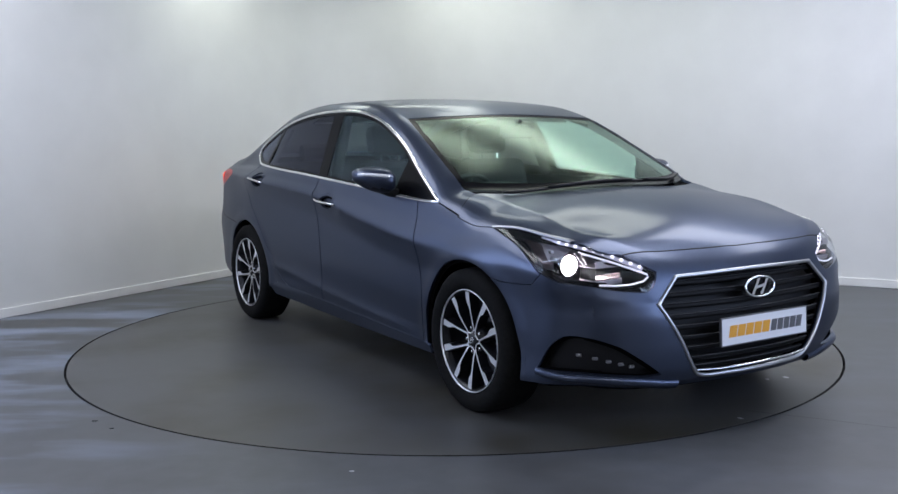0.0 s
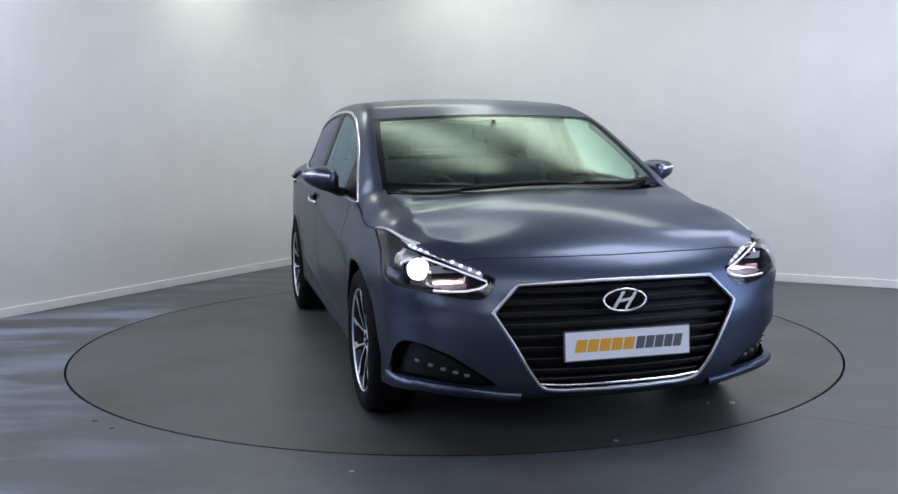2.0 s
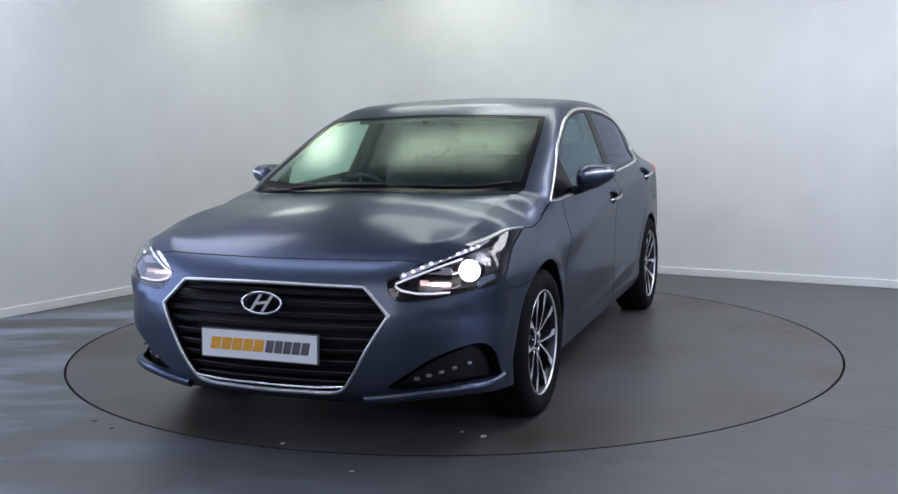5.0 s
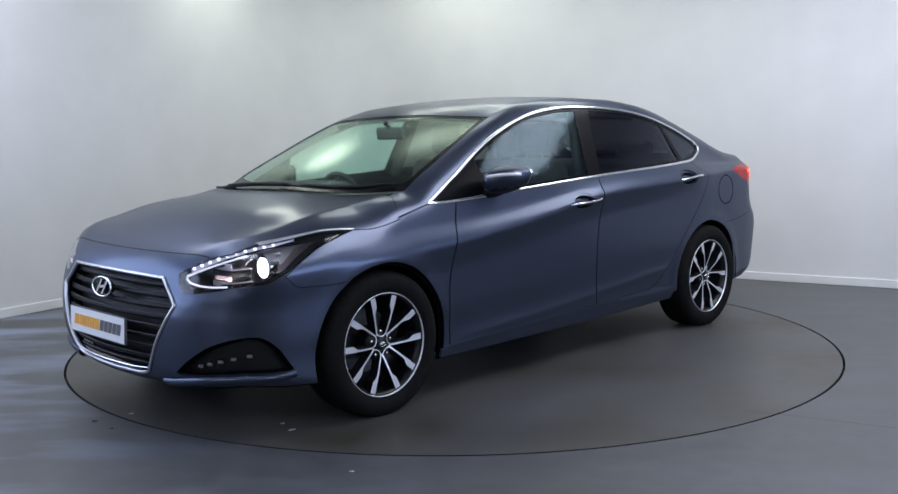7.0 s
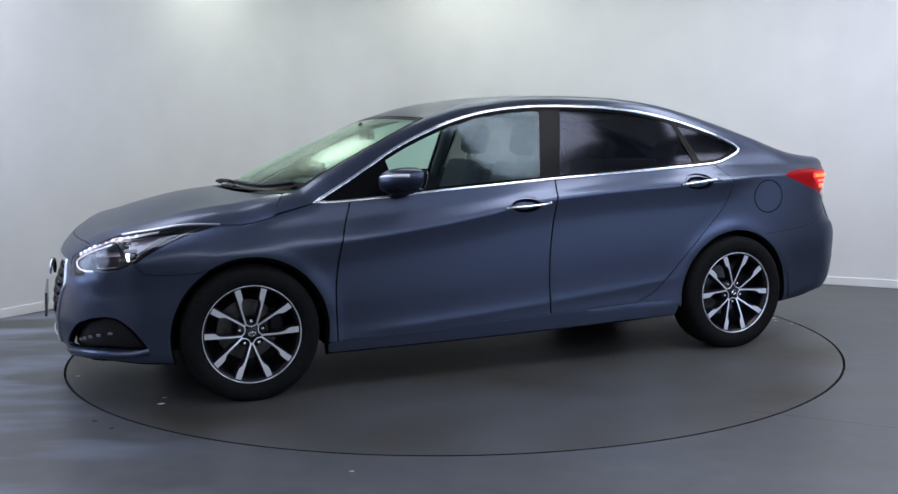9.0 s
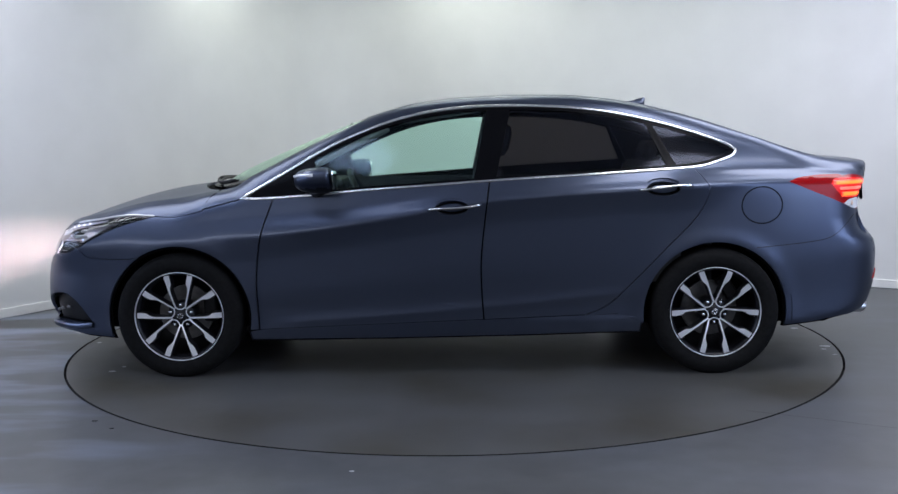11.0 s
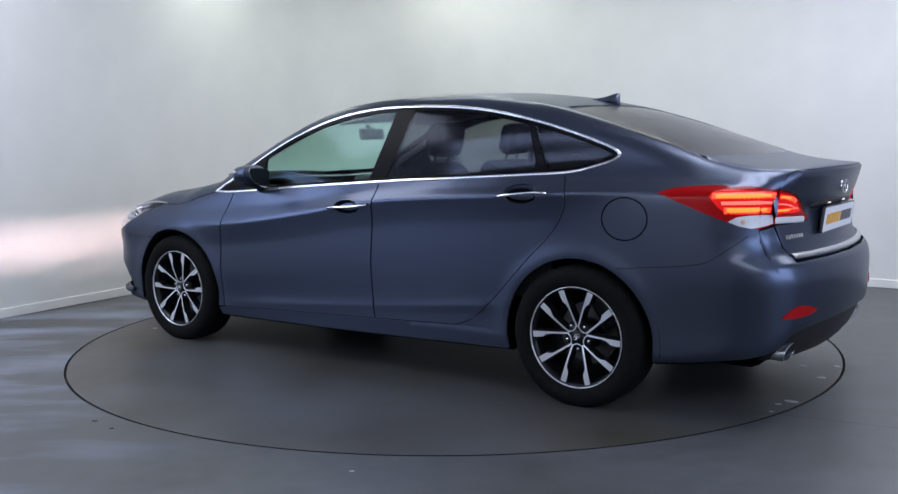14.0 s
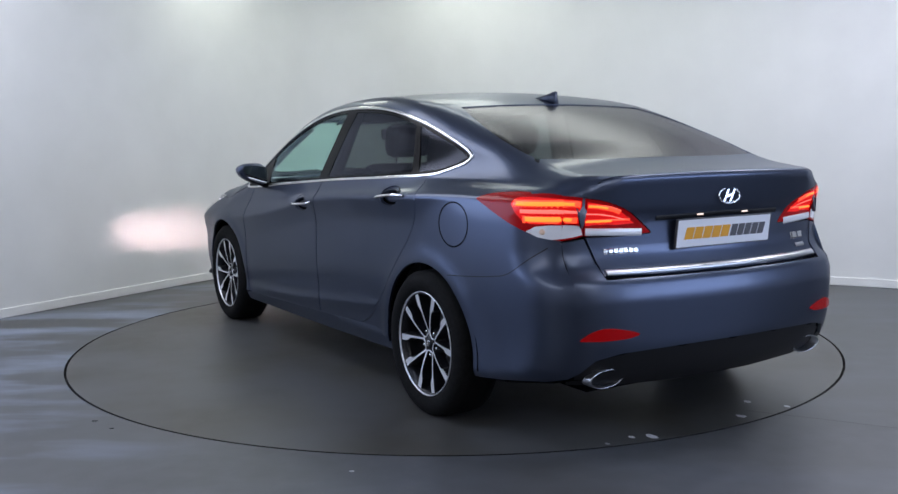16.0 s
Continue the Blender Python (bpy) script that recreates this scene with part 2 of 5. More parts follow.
def tube(bm, points, radius, sides=8, closed=False):
    pts = [Vector(p) for p in points]
    n = len(pts)
    rings = []
    for i, p in enumerate(pts):
        d = pts[(i + 1) % n] - pts[i - 1] if closed else pts[min(i + 1, n - 1)] - pts[max(i - 1, 0)]
        d.normalize()
        a = d.cross(Vector((0, 0, 1)))
        if a.length < 0.1:
            a = d.cross(Vector((0, 1, 0)))
        a.normalize()
        b = d.cross(a)
        rings.append([bm.verts.new(p + radius * (a * math.cos(2 * math.pi * k / sides) + b * math.sin(2 * math.pi * k / sides))) for k in range(sides)])
    for i in range(n if closed else n - 1):
        for k in range(sides):
            bm.faces.new((rings[i][k], rings[i][(k + 1) % sides], rings[(i + 1) % n][(k + 1) % sides], rings[(i + 1) % n][k]))
    if not closed:
        bm.faces.new(rings[0][::-1])
        bm.faces.new(rings[-1])


# ------------------------------------------------------------------ room
COVE = 0.75


def wall(name, a0, b0, a1, b1, mat=None, opening=None):
    """A wall 0.2 thick whose room-side face runs from (a0, b0) to (a1, b1), with an opening (from, to, sill, head) along it."""
    p, q = room(a0, b0), room(a1, b1)
    mid = room(ROOM_A / 2, ROOM_B / 2)
    d = (q - p).normalized()
    n = Vector((-d.y, d.x, 0))
    if (mid - p).dot(n) > 0:
        n = -n
    L = (q - p).length
    turn = Matrix.Rotation(math.atan2(d.y, d.x), 4, "Z")

    def slab(bm, u0, u1, z0, z1, off, thick, bevel=0.0):
        box(bm, (u1 - u0, thick, z1 - z0), Matrix.Translation(p + d * (u0 + u1) / 2 + n * off + Vector((0, 0, (z0 + z1) / 2))) @ turn, bevel)
    bm = bmesh.new()
    if opening:
        u0, u1, z0, z1 = opening
        for piece in ((0, u0, 0, ROOM_H), (u1, L, 0, ROOM_H), (u0, u1, 0, z0), (u0, u1, z1, ROOM_H)):
            if piece[1] > piece[0] and piece[3] > piece[2]:
                slab(bm, *piece, 0.1, 0.2)
    else:
        slab(bm, 0, L, 0, ROOM_H, 0.1, 0.2)
    tagged(part(name, bm, mat or WALL), "plain painted wall of the photo studio", "wall", kind="structure")
    bm = bmesh.new()
    slab(bm, 0, L, 0, 0.068, -0.008, 0.016, 0.005)
    tagged(part("baseboard", bm, SKIRT), "low white painted skirting board", "baseboard", kind="structure")
    # the opening's window is added out of view to let side daylight in
    if opening:
        win = tagged(new("added_window_1" if "west" in name else "added_window_2"), "tall white-framed window, added out of view for the side daylight", "window", kind="structure")
        for piece in ((u0, u0 + 0.06, z0, z1), (u1 - 0.06, u1, z0, z1), (u0 + 0.06, u1 - 0.06, z0, z0 + 0.06), (u0 + 0.06, u1 - 0.06, z1 - 0.06, z1), ((u0 + u1) / 2 - 0.03, (u0 + u1) / 2 + 0.03, z0 + 0.06, z1 - 0.06)):
            bm = bmesh.new()
            slab(bm, *piece, 0.14, 0.07, 0.004)
            part("window_frame", bm, SKIRT, win)


wall("wall_north", COVE, 0, ROOM_A, 0)
wall("wall_west", 0, COVE, 0, ROOM_B, opening=(5.2 - COVE, 9.2 - COVE, 0.85, 2.75))
# south and east walls are unseen, pale so they reflect in the car's flank
wall("wall_south", 0, ROOM_B, ROOM_A, ROOM_B, PALEWALL)
wall("wall_east", ROOM_A, 0, ROOM_A, ROOM_B, PALEWALL, opening=(2.2, 6.2, 0.85, 2.75))
# the two lit walls meet in a rounded corner
bm = bmesh.new()
bm2 = bmesh.new()
ARC = [math.pi / 2 * i / 24 for i in range(25)]
for shell, face_at in ((bm, ((0.2, 0, 0, ROOM_H), (0.0, 0, 0, ROOM_H))), (bm2, ((-0.016, 0, 0, 0.063), (-0.016, -0.011, 0.063, 0.068), (-0.011, 0.0, 0.068, 0.068)))):
    for r0, r1, z0, z1 in face_at:
        r1 = r0 if shell is bm else (r0 if z0 == 0 else r1)
        lo = [shell.verts.new(room(COVE - (COVE + r0) * math.cos(q), COVE - (COVE + r0) * math.sin(q), z0)) for q in ARC]
        hi = [shell.verts.new(room(COVE - (COVE + r1) * math.cos(q), COVE - (COVE + r1) * math.sin(q), z1)) for q in ARC]
        for i in range(24):
            f = shell.faces.new((lo[i], lo[i + 1], hi[i + 1], hi[i]))
            f.smooth = True
            f.normal_update()
            toward = room(COVE, COVE, f.calc_center_median().z + 0.01) - f.calc_center_median()
            if (f.normal.dot(toward) < 0) != (r0 == 0.2):
                f.normal_flip()
tagged(part("wall_corner", bm, WALL), "rounded corner between the painted walls", "wall", kind="structure")
tagged(part("baseboard", bm2, SKIRT), "low white painted skirting board", "baseboard", kind="structure")

bm = bmesh.new()
m = Matrix.Translation(room(ROOM_A / 2, ROOM_B / 2, ROOM_H + 0.1)) @ Matrix.Rotation(radians(ROOM_YAW), 4, "Z")
box(bm, (ROOM_A + 0.4, ROOM_B + 0.4, 0.2), m)
tagged(part("ceiling", bm, CEIL), "plain white ceiling of the studio", "ceiling", kind="structure")

# floor: one sheet with a round opening for the turntable
RING = 2.243
bm = bmesh.new()
N = 180
inner = [bm.verts.new(((RING + 0.007) * math.cos(2 * math.pi * i / N), (RING + 0.007) * math.sin(2 * math.pi * i / N), 0)) for i in range(N)]
outer = [bm.verts.new((12 * math.cos(2 * math.pi * i / N), 12 * math.sin(2 * math.pi * i / N), 0)) for i in range(N)]
pit = [bm.verts.new((v.co.x, v.co.y, -0.05)) for v in inner]
for i in range(N):
    j = (i + 1) % N
    bm.faces.new((inner[i], outer[i], outer[j], inner[j]))
    bm.faces.new((pit[i], inner[i], inner[j], pit[j])).material_index = 1
bm.faces.new(pit[::-1]).material_index = 1
tagged(part("floor", bm, [FLOOR, GAP]), "smooth grey vinyl floor with scuffs and a painted bluish sheen", "floor", kind="structure")

bm = bmesh.new()
top = [bm.verts.new(((RING - 0.006) * math.cos(2 * math.pi * i / N), (RING - 0.006) * math.sin(2 * math.pi * i / N), 0)) for i in range(N)]
low = [bm.verts.new((v.co.x, v.co.y, -0.045)) for v in top]
bm.faces.new(top)
bm.faces.new(low[::-1])
for i in range(N):
    j = (i + 1) % N
    bm.faces.new((low[i], low[j], top[j], top[i])).material_index = 1
turntable = tagged(part("turntable", bm, [TABLE, GAP]), "round grey vinyl-covered turntable flush with the floor", "turntable")


FLECK = grain(material("pale_scrap", rough=0.7), 40, (0.45, 0.46, 0.48), (0.6, 0.6, 0.62))
for x, y, r in ((-2.158, 0.354, 0.030), (-2.121, 0.430, 0.016), (-2.158, -0.171, 0.026), (-2.161, -0.459, 0.018), (-2.011, -0.369, 0.020), (-2.133, 0.567, 0.012), (1.825, 0.835, 0.018), (1.797, 0.729, 0.012), (2.180, 0.093, 0.014)):
    bm = bmesh.new()
    n = 9
    prism(bm, [(x + r * (0.7 + 0.5 * random.random()) * math.cos(2 * math.pi * i / n), y + r * 0.7 * (0.7 + 0.5 * random.random()) * math.sin(2 * math.pi * i / n)) for i in range(n)], 0.001, Matrix.Translation((0, 0, 0.0002)))
    part("scrap", bm, FLECK, turntable, "pale flattened scrap on the turntable")
bm = bmesh.new()
prism(bm, [(0.010 * math.cos(i), 0.006 * math.sin(i)) for i in np.linspace(0, 2 * math.pi, 9)[:-1]], 0.002, Matrix.Translation((-0.385, -2.408, 0.0)))
tagged(part("paper_scrap", bm, FLECK), "tiny pale scrap of paper on the floor", "litter")
for x, y, r in ((-1.596, -1.723, 0.014), (-1.48, -1.837, 0.010)):
    bm = bmesh.new()
    prism(bm, [(r * math.cos(i), 0.5 * r * math.sin(i)) for i in np.linspace(0, 2 * math.pi, 8)[:-1]], 0.002, Matrix.Translation((x, y, 0.0)))
    tagged(part("dirt_speck", bm, TRIM), "small dark crumb of dirt on the floor", "litter")
bm = bmesh.new()
seam = [(1.30 + 0.28 * k, -1.69 - 0.143 * k + 0.006 * math.sin(k * 2.1)) for k in range(14)]
for (x0, y0), (x1, y1) in zip(seam, seam[1:]):
    bm.faces.new([bm.verts.new(v) for v in ((x0, y0 - 0.0025, 0.004), (x1, y1 - 0.0025, 0.004), (x1, y1 + 0.0025, 0.004), (x0, y0 + 0.0025, 0.004))])
tagged(part("floor_seam", bm, SEAM), "thin dark joint in the vinyl floor", "floor joint", kind="structure")


def ceiling_light(a, b, sa, sb):
    root = new("ceiling_light")
    p = room(a, b, ROOM_H)
    root.matrix_world = pose(p.x, p.y, p.z, 0, 0, ROOM_YAW)
    for sx, sy, x, y in ((sa + 0.12, 0.05, 0, sb / 2 + 0.035), (sa + 0.12, 0.05, 0, -sb / 2 - 0.035), (0.05, sb + 0.02, sa / 2 + 0.035, 0), (0.05, sb + 0.02, -sa / 2 - 0.035, 0)):
        bm = bmesh.new()
        box(bm, (sx, sy, 0.1), Matrix.Translation((x, y, -0.05)), 0.004)
        part("frame", bm, SKIRT, root)
    bm = bmesh.new()
    box(bm, (sa + 0.02, sb + 0.02, 0.02), Matrix.Translation((0, 0, -0.04)))
    part("diffuser", bm, DIFFUSER, root)
    tagged(root, "unseen white framed rectangular ceiling light panel, some added as fill", "ceiling light", "ceiling lights")


DIFFUSER = material("light_diffuser", (0.8, 0.8, 0.8), 0.6, emit=(1.0, 1.0, 0.92), power=2.0)
# every lamp gets a fixture, the added fill lamps too
for a, b, sa, sb, w, colour in CEILING_LIGHTS:
    ceiling_light(a, b, sa, sb)

# ------------------------------------------------------------------ car: the body surface
# car space: x ahead, y to its left, z up; the wheels stand on z = 0
def pchip_slopes(x, y):
    h = np.diff(x, axis=-1)
    d = np.diff(y, axis=-1) / h
    m = np.zeros_like(y)
    a, b = d[..., :-1], d[..., 1:]
    w1, w2 = 2 * h[..., 1:] + h[..., :-1], h[..., 1:] + 2 * h[..., :-1]
    ok = a * b > 0
    with np.errstate(divide="ignore", invalid="ignore"):
        m[..., 1:-1] = np.where(ok, (w1 + w2) / (w1 / np.where(ok, a, 1) + w2 / np.where(ok, b, 1)), 0)
    m[..., 0], m[..., -1] = d[..., 0], d[..., -1]
    return m


def curve(knots):
    """A smooth function through (x, y) knots that goes on straight at both ends."""
    k = np.array(sorted(knots), float)
    X, Y = k[:, 0], k[:, 1]
    M = pchip_slopes(X, Y)

    def f(x):
        x = np.asarray(x, float)
        i = np.clip(np.searchsorted(X, x) - 1, 0, len(X) - 2)
        h = X[i + 1] - X[i]
        t = np.clip((x - X[i]) / h, 0, 1)
        y = (2 * t**3 - 3 * t**2 + 1) * Y[i] + (t**3 - 2 * t**2 + t) * h * M[i] + (3 * t**2 - 2 * t**3) * Y[i + 1] + (t**3 - t**2) * h * M[i + 1]
        return y + np.where(x < X[0], (x - X[0]) * M[0], 0) + np.where(x > X[-1], (x - X[-1]) * M[-1], 0)
    return f


MIDLINE = curve([(2.45, 0.40), (2.32, 0.60), (2.25, 0.685), (2.17, 0.755), (2.08, 0.81), (1.95, 0.865), (1.75, 0.925), (1.57, 0.962), (1.40, 0.982),
                 (1.34, 0.992), (1.20, 1.062), (1.06, 1.125), (0.77, 1.245), (0.55, 1.328), (0.38, 1.383), (0.19, 1.43), (-0.05, 1.458), (-0.35, 1.470), (-0.62, 1.467),
                 (-0.85, 1.447), (-1.05, 1.412), (-1.2, 1.375), (-1.4, 1.318), (-1.7, 1.22), (-1.9, 1.148), (-2.0, 1.122), (-2.12, 1.103), (-2.29, 1.088), (-2.5, 1.06)])
BOW = curve([(2.4, 0.10), (1.7, 0.12), (1.35, 0.36), (0.9, 0.30), (0.4, 0.12), (0.0, 0.0), (-0.9, -0.04), (-1.5, -0.14), (-1.85, -0.14), (-2.1, 0.0), (-2.4, 0)])
CROWN = curve([(2.4, 0.0), (2.1, 0.03), (1.8, 0.10), (1.45, 0.10), (1.2, 0.05), (0.5, 0.04), (0.0, 0.07), (-0.8, 0.07), (-1.3, 0.04), (-1.8, 0.02), (-2.05, 0.05), (-2.4, 0.05)])
BELT = curve([(2.4, 0.86), (1.05, 0.930), (0.3, 0.975), (-0.21, 1.005), (-1.28, 1.058), (-1.75, 1.05), (-2.4, 1.04)])
CREASE = curve([(2.4, 0.66), (1.4, 0.70), (0.97, 0.735), (0.62, 0.775), (0.28, 0.825), (-0.17, 0.90), (-0.65, 0.935), (-1.07, 0.955), (-1.4, 0.972), (-1.7, 0.98), (-2.4, 0.985)])
UNDER = curve([(2.4, 0.20), (1.8, 0.185), (1.0, 0.185), (0.3, 0.20), (-0.4, 0.215), (-1.0, 0.235), (-1.74, 0.235), (-2.2, 0.30), (-2.4, 0.31)])
WIDE = curve([(2.4, 0.84), (1.9, 0.885), (1.4, 0.905), (0.6, 0.903), (-0.5, 0.905), (-1.2, 0.907), (-1.6, 0.898), (-1.9, 0.872), (-2.15, 0.825), (-2.4, 0.76)])
BELTW = curve([(2.4, 0.80), (1.9, 0.83), (1.4, 0.842), (1.05, 0.842), (0.5, 0.855), (-0.3, 0.860), (-0.9, 0.842), (-1.3, 0.800), (-1.6, 0.760), (-1.9, 0.735), (-2.4, 0.68)])
GREEN = curve([(2.4, 1.0), (1.0, 0.97), (0.0, 1.0), (-0.8, 1.0), (-1.5, 1.2), (-2.4, 1.3)])
NOSE = curve([(0.10, 2.16), (0.20, 2.225), (0.25, 2.265), (0.30, 2.285), (0.40, 2.300), (0.50, 2.298), (0.60, 2.280), (0.70, 2.262), (0.9, 2.2)])
TAIL = curve([(0.15, -2.20), (0.22, -2.24), (0.31, -2.31), (0.46, -2.355), (0.60, -2.36), (0.67, -2.345), (0.73, -2.285), (0.80, -2.258), (0.90, -2.255), (0.96, -2.278), (1.03, -2.298), (1.09, -2.315), (1.3, -2.33)])


FOLD = curve([(0.40, 0.560), (0.55, 0.566), (0.65, 0.578), (0.76, 0.602), (0.86, 0.635)])
LOW_FOLD = curve([(1.0, 0.275), (0.2, 0.325), (-0.5, 0.385), (-1.0, 0.435)])
RIDGE = curve([(1.2, 0.705), (1.4, 0.685), (1.6, 0.69), (1.75, 0.70), (1.85, 0.69), (1.95, 0.665), (2.03, 0.61), (2.10, 0.54), (2.17, 0.44), (2.3, 0.2)])


def smax(a, b, k):
    h = np.maximum(k - np.abs(a - b), 0) / k
    return np.maximum(a, b) + h * h * k * 0.25


def half_width(x, z):
    u, c, b, w, bw, g = UNDER(x), CREASE(x), BELT(x), WIDE(x), BELTW(x), GREEN(x)
    k4 = c - 0.13
    Z = np.stack([u - 0.1, u, u + 0.055, u + 0.12, (u + 0.12 + k4) / 2, k4, c, c * 0.45 + b * 0.55, b, b + 0.2, b + 0.4, b + 0.55], -1)
    Y = np.stack([w - 0.20, w - 0.045, w - 0.027, w - 0.027, w - 0.015, w - 0.011, w + 0.004, bw * 0.5 + w * 0.5 - 0.002, bw, bw - 0.085 * g, bw - 0.178 * g, bw - 0.27 * g], -1)
    s = np.clip((-1.15 - x) / 0.55, 0, 1)
    s = s * s * (3 - 2 * s)
    Y[..., 5] -= 0.012 * s
    Y[..., 6] -= 0.040 * s
    Y[..., 7] -= 0.012 * s
    M = pchip_slopes(Z, Y)
    i = np.clip((z[..., None] > Z).sum(-1) - 1, 0, Z.shape[-1] - 2)[..., None]
    get = lambda A, j: np.take_along_axis(A, j, -1)[..., 0]
    z0, z1, y0, y1, m0, m1 = get(Z, i), get(Z, i + 1), get(Y, i), get(Y, i + 1), get(M, i), get(M, i + 1)
    h = z1 - z0
    t = np.clip((z - z0) / h, 0, 1)
    y = (2 * t**3 - 3 * t**2 + 1) * y0 + (t**3 - 2 * t**2 + t) * h * m0 + (3 * t**2 - 2 * t**3) * y1 + (t**3 - t**2) * h * m1
    y = y + np.where(z > Z[..., -1], (z - Z[..., -1]) * m1, 0)
    d = z - c
    fade = np.clip((1.25 - x) / 0.5, 0, 1) * np.clip((x + 1.75) / 0.5, 0, 1)
    y = y + fade * 0.014 * np.exp(-np.sqrt(d * d + 0.010**2) / 0.032)
    # fold that rises along the foot of the doors
    d = z - LOW_FOLD(x)
    fade = np.clip((0.95 - x) / 0.3, 0, 1) * np.clip((x + 1.05) / 0.2, 0, 1)
    y = y + fade * 0.009 * np.exp(-np.sqrt(d * d + 0.010**2) / 0.035)
    # flared wheel arches
    for cx in (1.408, -1.364):
        r = np.hypot(x - cx, z - 0.31)
        y = y + 0.007 * np.exp(-((r - 0.385) / 0.05) ** 2)
    return y


def body(x, y, z):
    """Below nought inside the car's body, about the distance to its skin in metres."""
    x, y, z = np.broadcast_arrays(np.asarray(x, float), np.abs(np.asarray(y, float)), np.asarray(z, float))
    side = y - half_width(x, z)
    top = (z - (MIDLINE(x + BOW(x) * y * y) - CROWN(x) * y * y)) * 0.9
    # the bonnet's raised ridge on each side
    d = y - RIDGE(x)
    rise = np.clip((x - 0.95) / 0.45, 0, 1) * np.clip((2.25 - x) / 0.25, 0, 1)
    top = top - 0.9 * 0.018 * rise * np.exp(-np.sqrt(d * d + 0.014**2) / 0.10)
    k = 0.075 + 0.025 * np.clip((x - 1.0) / 0.6, 0, 1)
    f = smax(side, top, k)
    far = np.maximum(y - 0.5, 0)
    # crease from under the headlamp to the grille's widest corner
    d = z - FOLD(y)
    fold = np.clip((y - 0.46) / 0.08, 0, 1) * np.clip((0.90 - y) / 0.1, 0, 1)
    nose = (x - (0.010 * fold * np.exp(-np.sqrt(d * d + 0.008**2) / 0.035) + NOSE(z) - 0.26 * y * y - 0.30 * far * far)) * 0.95
    tail = (TAIL(z) + 0.20 * y * y + 0.30 * far * far - x) * 0.95
    f = smax(f, nose, 0.20 - 0.08 * np.clip((z - 0.55) / 0.15, 0, 1))
    lip = np.clip((z - 0.93) / 0.10, 0, 1) * np.clip((0.72 - y) / 0.2, 0, 1)
    return smax(f, tail, 0.14 - 0.11 * lip)


def skin(view, u, v, depth=0.0):
    """Points of the skin seen from the side (x, z), top (x, y), front or rear (y, z), lowered by depth."""
    u, v = np.asarray(u, float), np.asarray(v, float)
    lo, hi = {"side": (0.2, 1.05), "top": (0.45, 1.6), "deck": (1.0, 1.6), "high": (0.88, 1.6), "front": (1.2, 2.5), "rear": (1.2, 2.6)}[view]
    lo, hi = np.full(u.shape, lo), np.full(u.shape, hi)

    def at(w):
        return {"side": (u, w, v), "top": (u, v, w), "deck": (u, v, w), "high": (u, v, w), "front": (w, u, v), "rear": (-w, u, v)}[view]
    for _ in range(34):
        mid = (lo + hi) / 2
        inside = body(*at(mid)) < -depth
        lo, hi = np.where(inside, mid, lo), np.where(inside, hi, mid)
    return np.stack(np.broadcast_arrays(*at(lo)), -1)


def skin_normal(P):
    e = 0.004
    x, y, z = P[:, 0], P[:, 1], P[:, 2]
    n = np.stack([body(x + e, y, z) - body(x - e, y, z), body(x, np.abs(y) + e, z) - body(x, np.abs(y) - e, z), body(x, y, z + e) - body(x, y, z - e)], -1)
    n[:, 1] *= np.where(y < 0, -1, 1)
    n[:, 1] = np.where(np.abs(y) < 0.002, 0, n[:, 1])
    return n / np.linalg.norm(n, axis=1, keepdims=True)


def smooth_loop(pts, step=0.02, corners=()):
    """A closed outline through the points; those named in corners stay sharp. Straight where the next point is marked so."""
    P = [np.array(p, float) for p in pts]
    n = len(P)
    out = []
    for i in range(n):
        p0, p1, p2, p3 = P[i - 1], P[i], P[(i + 1) % n], P[(i + 2) % n]
        m1 = (p2 - p1) if i in corners else (p2 - p0) / 2
        m2 = (p2 - p1) if (i + 1) % n in corners else (p3 - p1) / 2
        L = np.linalg.norm(p2 - p1)
        m1 = m1 / (np.linalg.norm(m1) + 1e-9) * L
        m2 = m2 / (np.linalg.norm(m2) + 1e-9) * L
        k = max(1, int(round(L / step)))
        for j in range(k):
            t = j / k
            out.append((2 * t**3 - 3 * t**2 + 1) * p1 + (t**3 - 2 * t**2 + t) * m1 + (3 * t**2 - 2 * t**3) * p2 + (t**3 - t**2) * m2)
    return np.array(out)


def grow(loop, d):
    """The closed outline moved outwards by d (inwards when d is negative)."""
    a = np.roll(loop, 1, 0)
    b = np.roll(loop, -1, 0)
    area = np.sum(loop[:, 0] * b[:, 1] - b[:, 0] * loop[:, 1])
    t1, t2 = loop - a, b - loop
    t1 /= np.linalg.norm(t1, axis=1, keepdims=True) + 1e-12
    t2 /= np.linalg.norm(t2, axis=1, keepdims=True) + 1e-12
    n1, n2 = np.stack([t1[:, 1], -t1[:, 0]], -1), np.stack([t2[:, 1], -t2[:, 0]], -1)
    n = n1 + n2
    n /= np.maximum((n * n).sum(1, keepdims=True), 0.6) / 2
    return loop + n * d * (1 if area > 0 else -1)


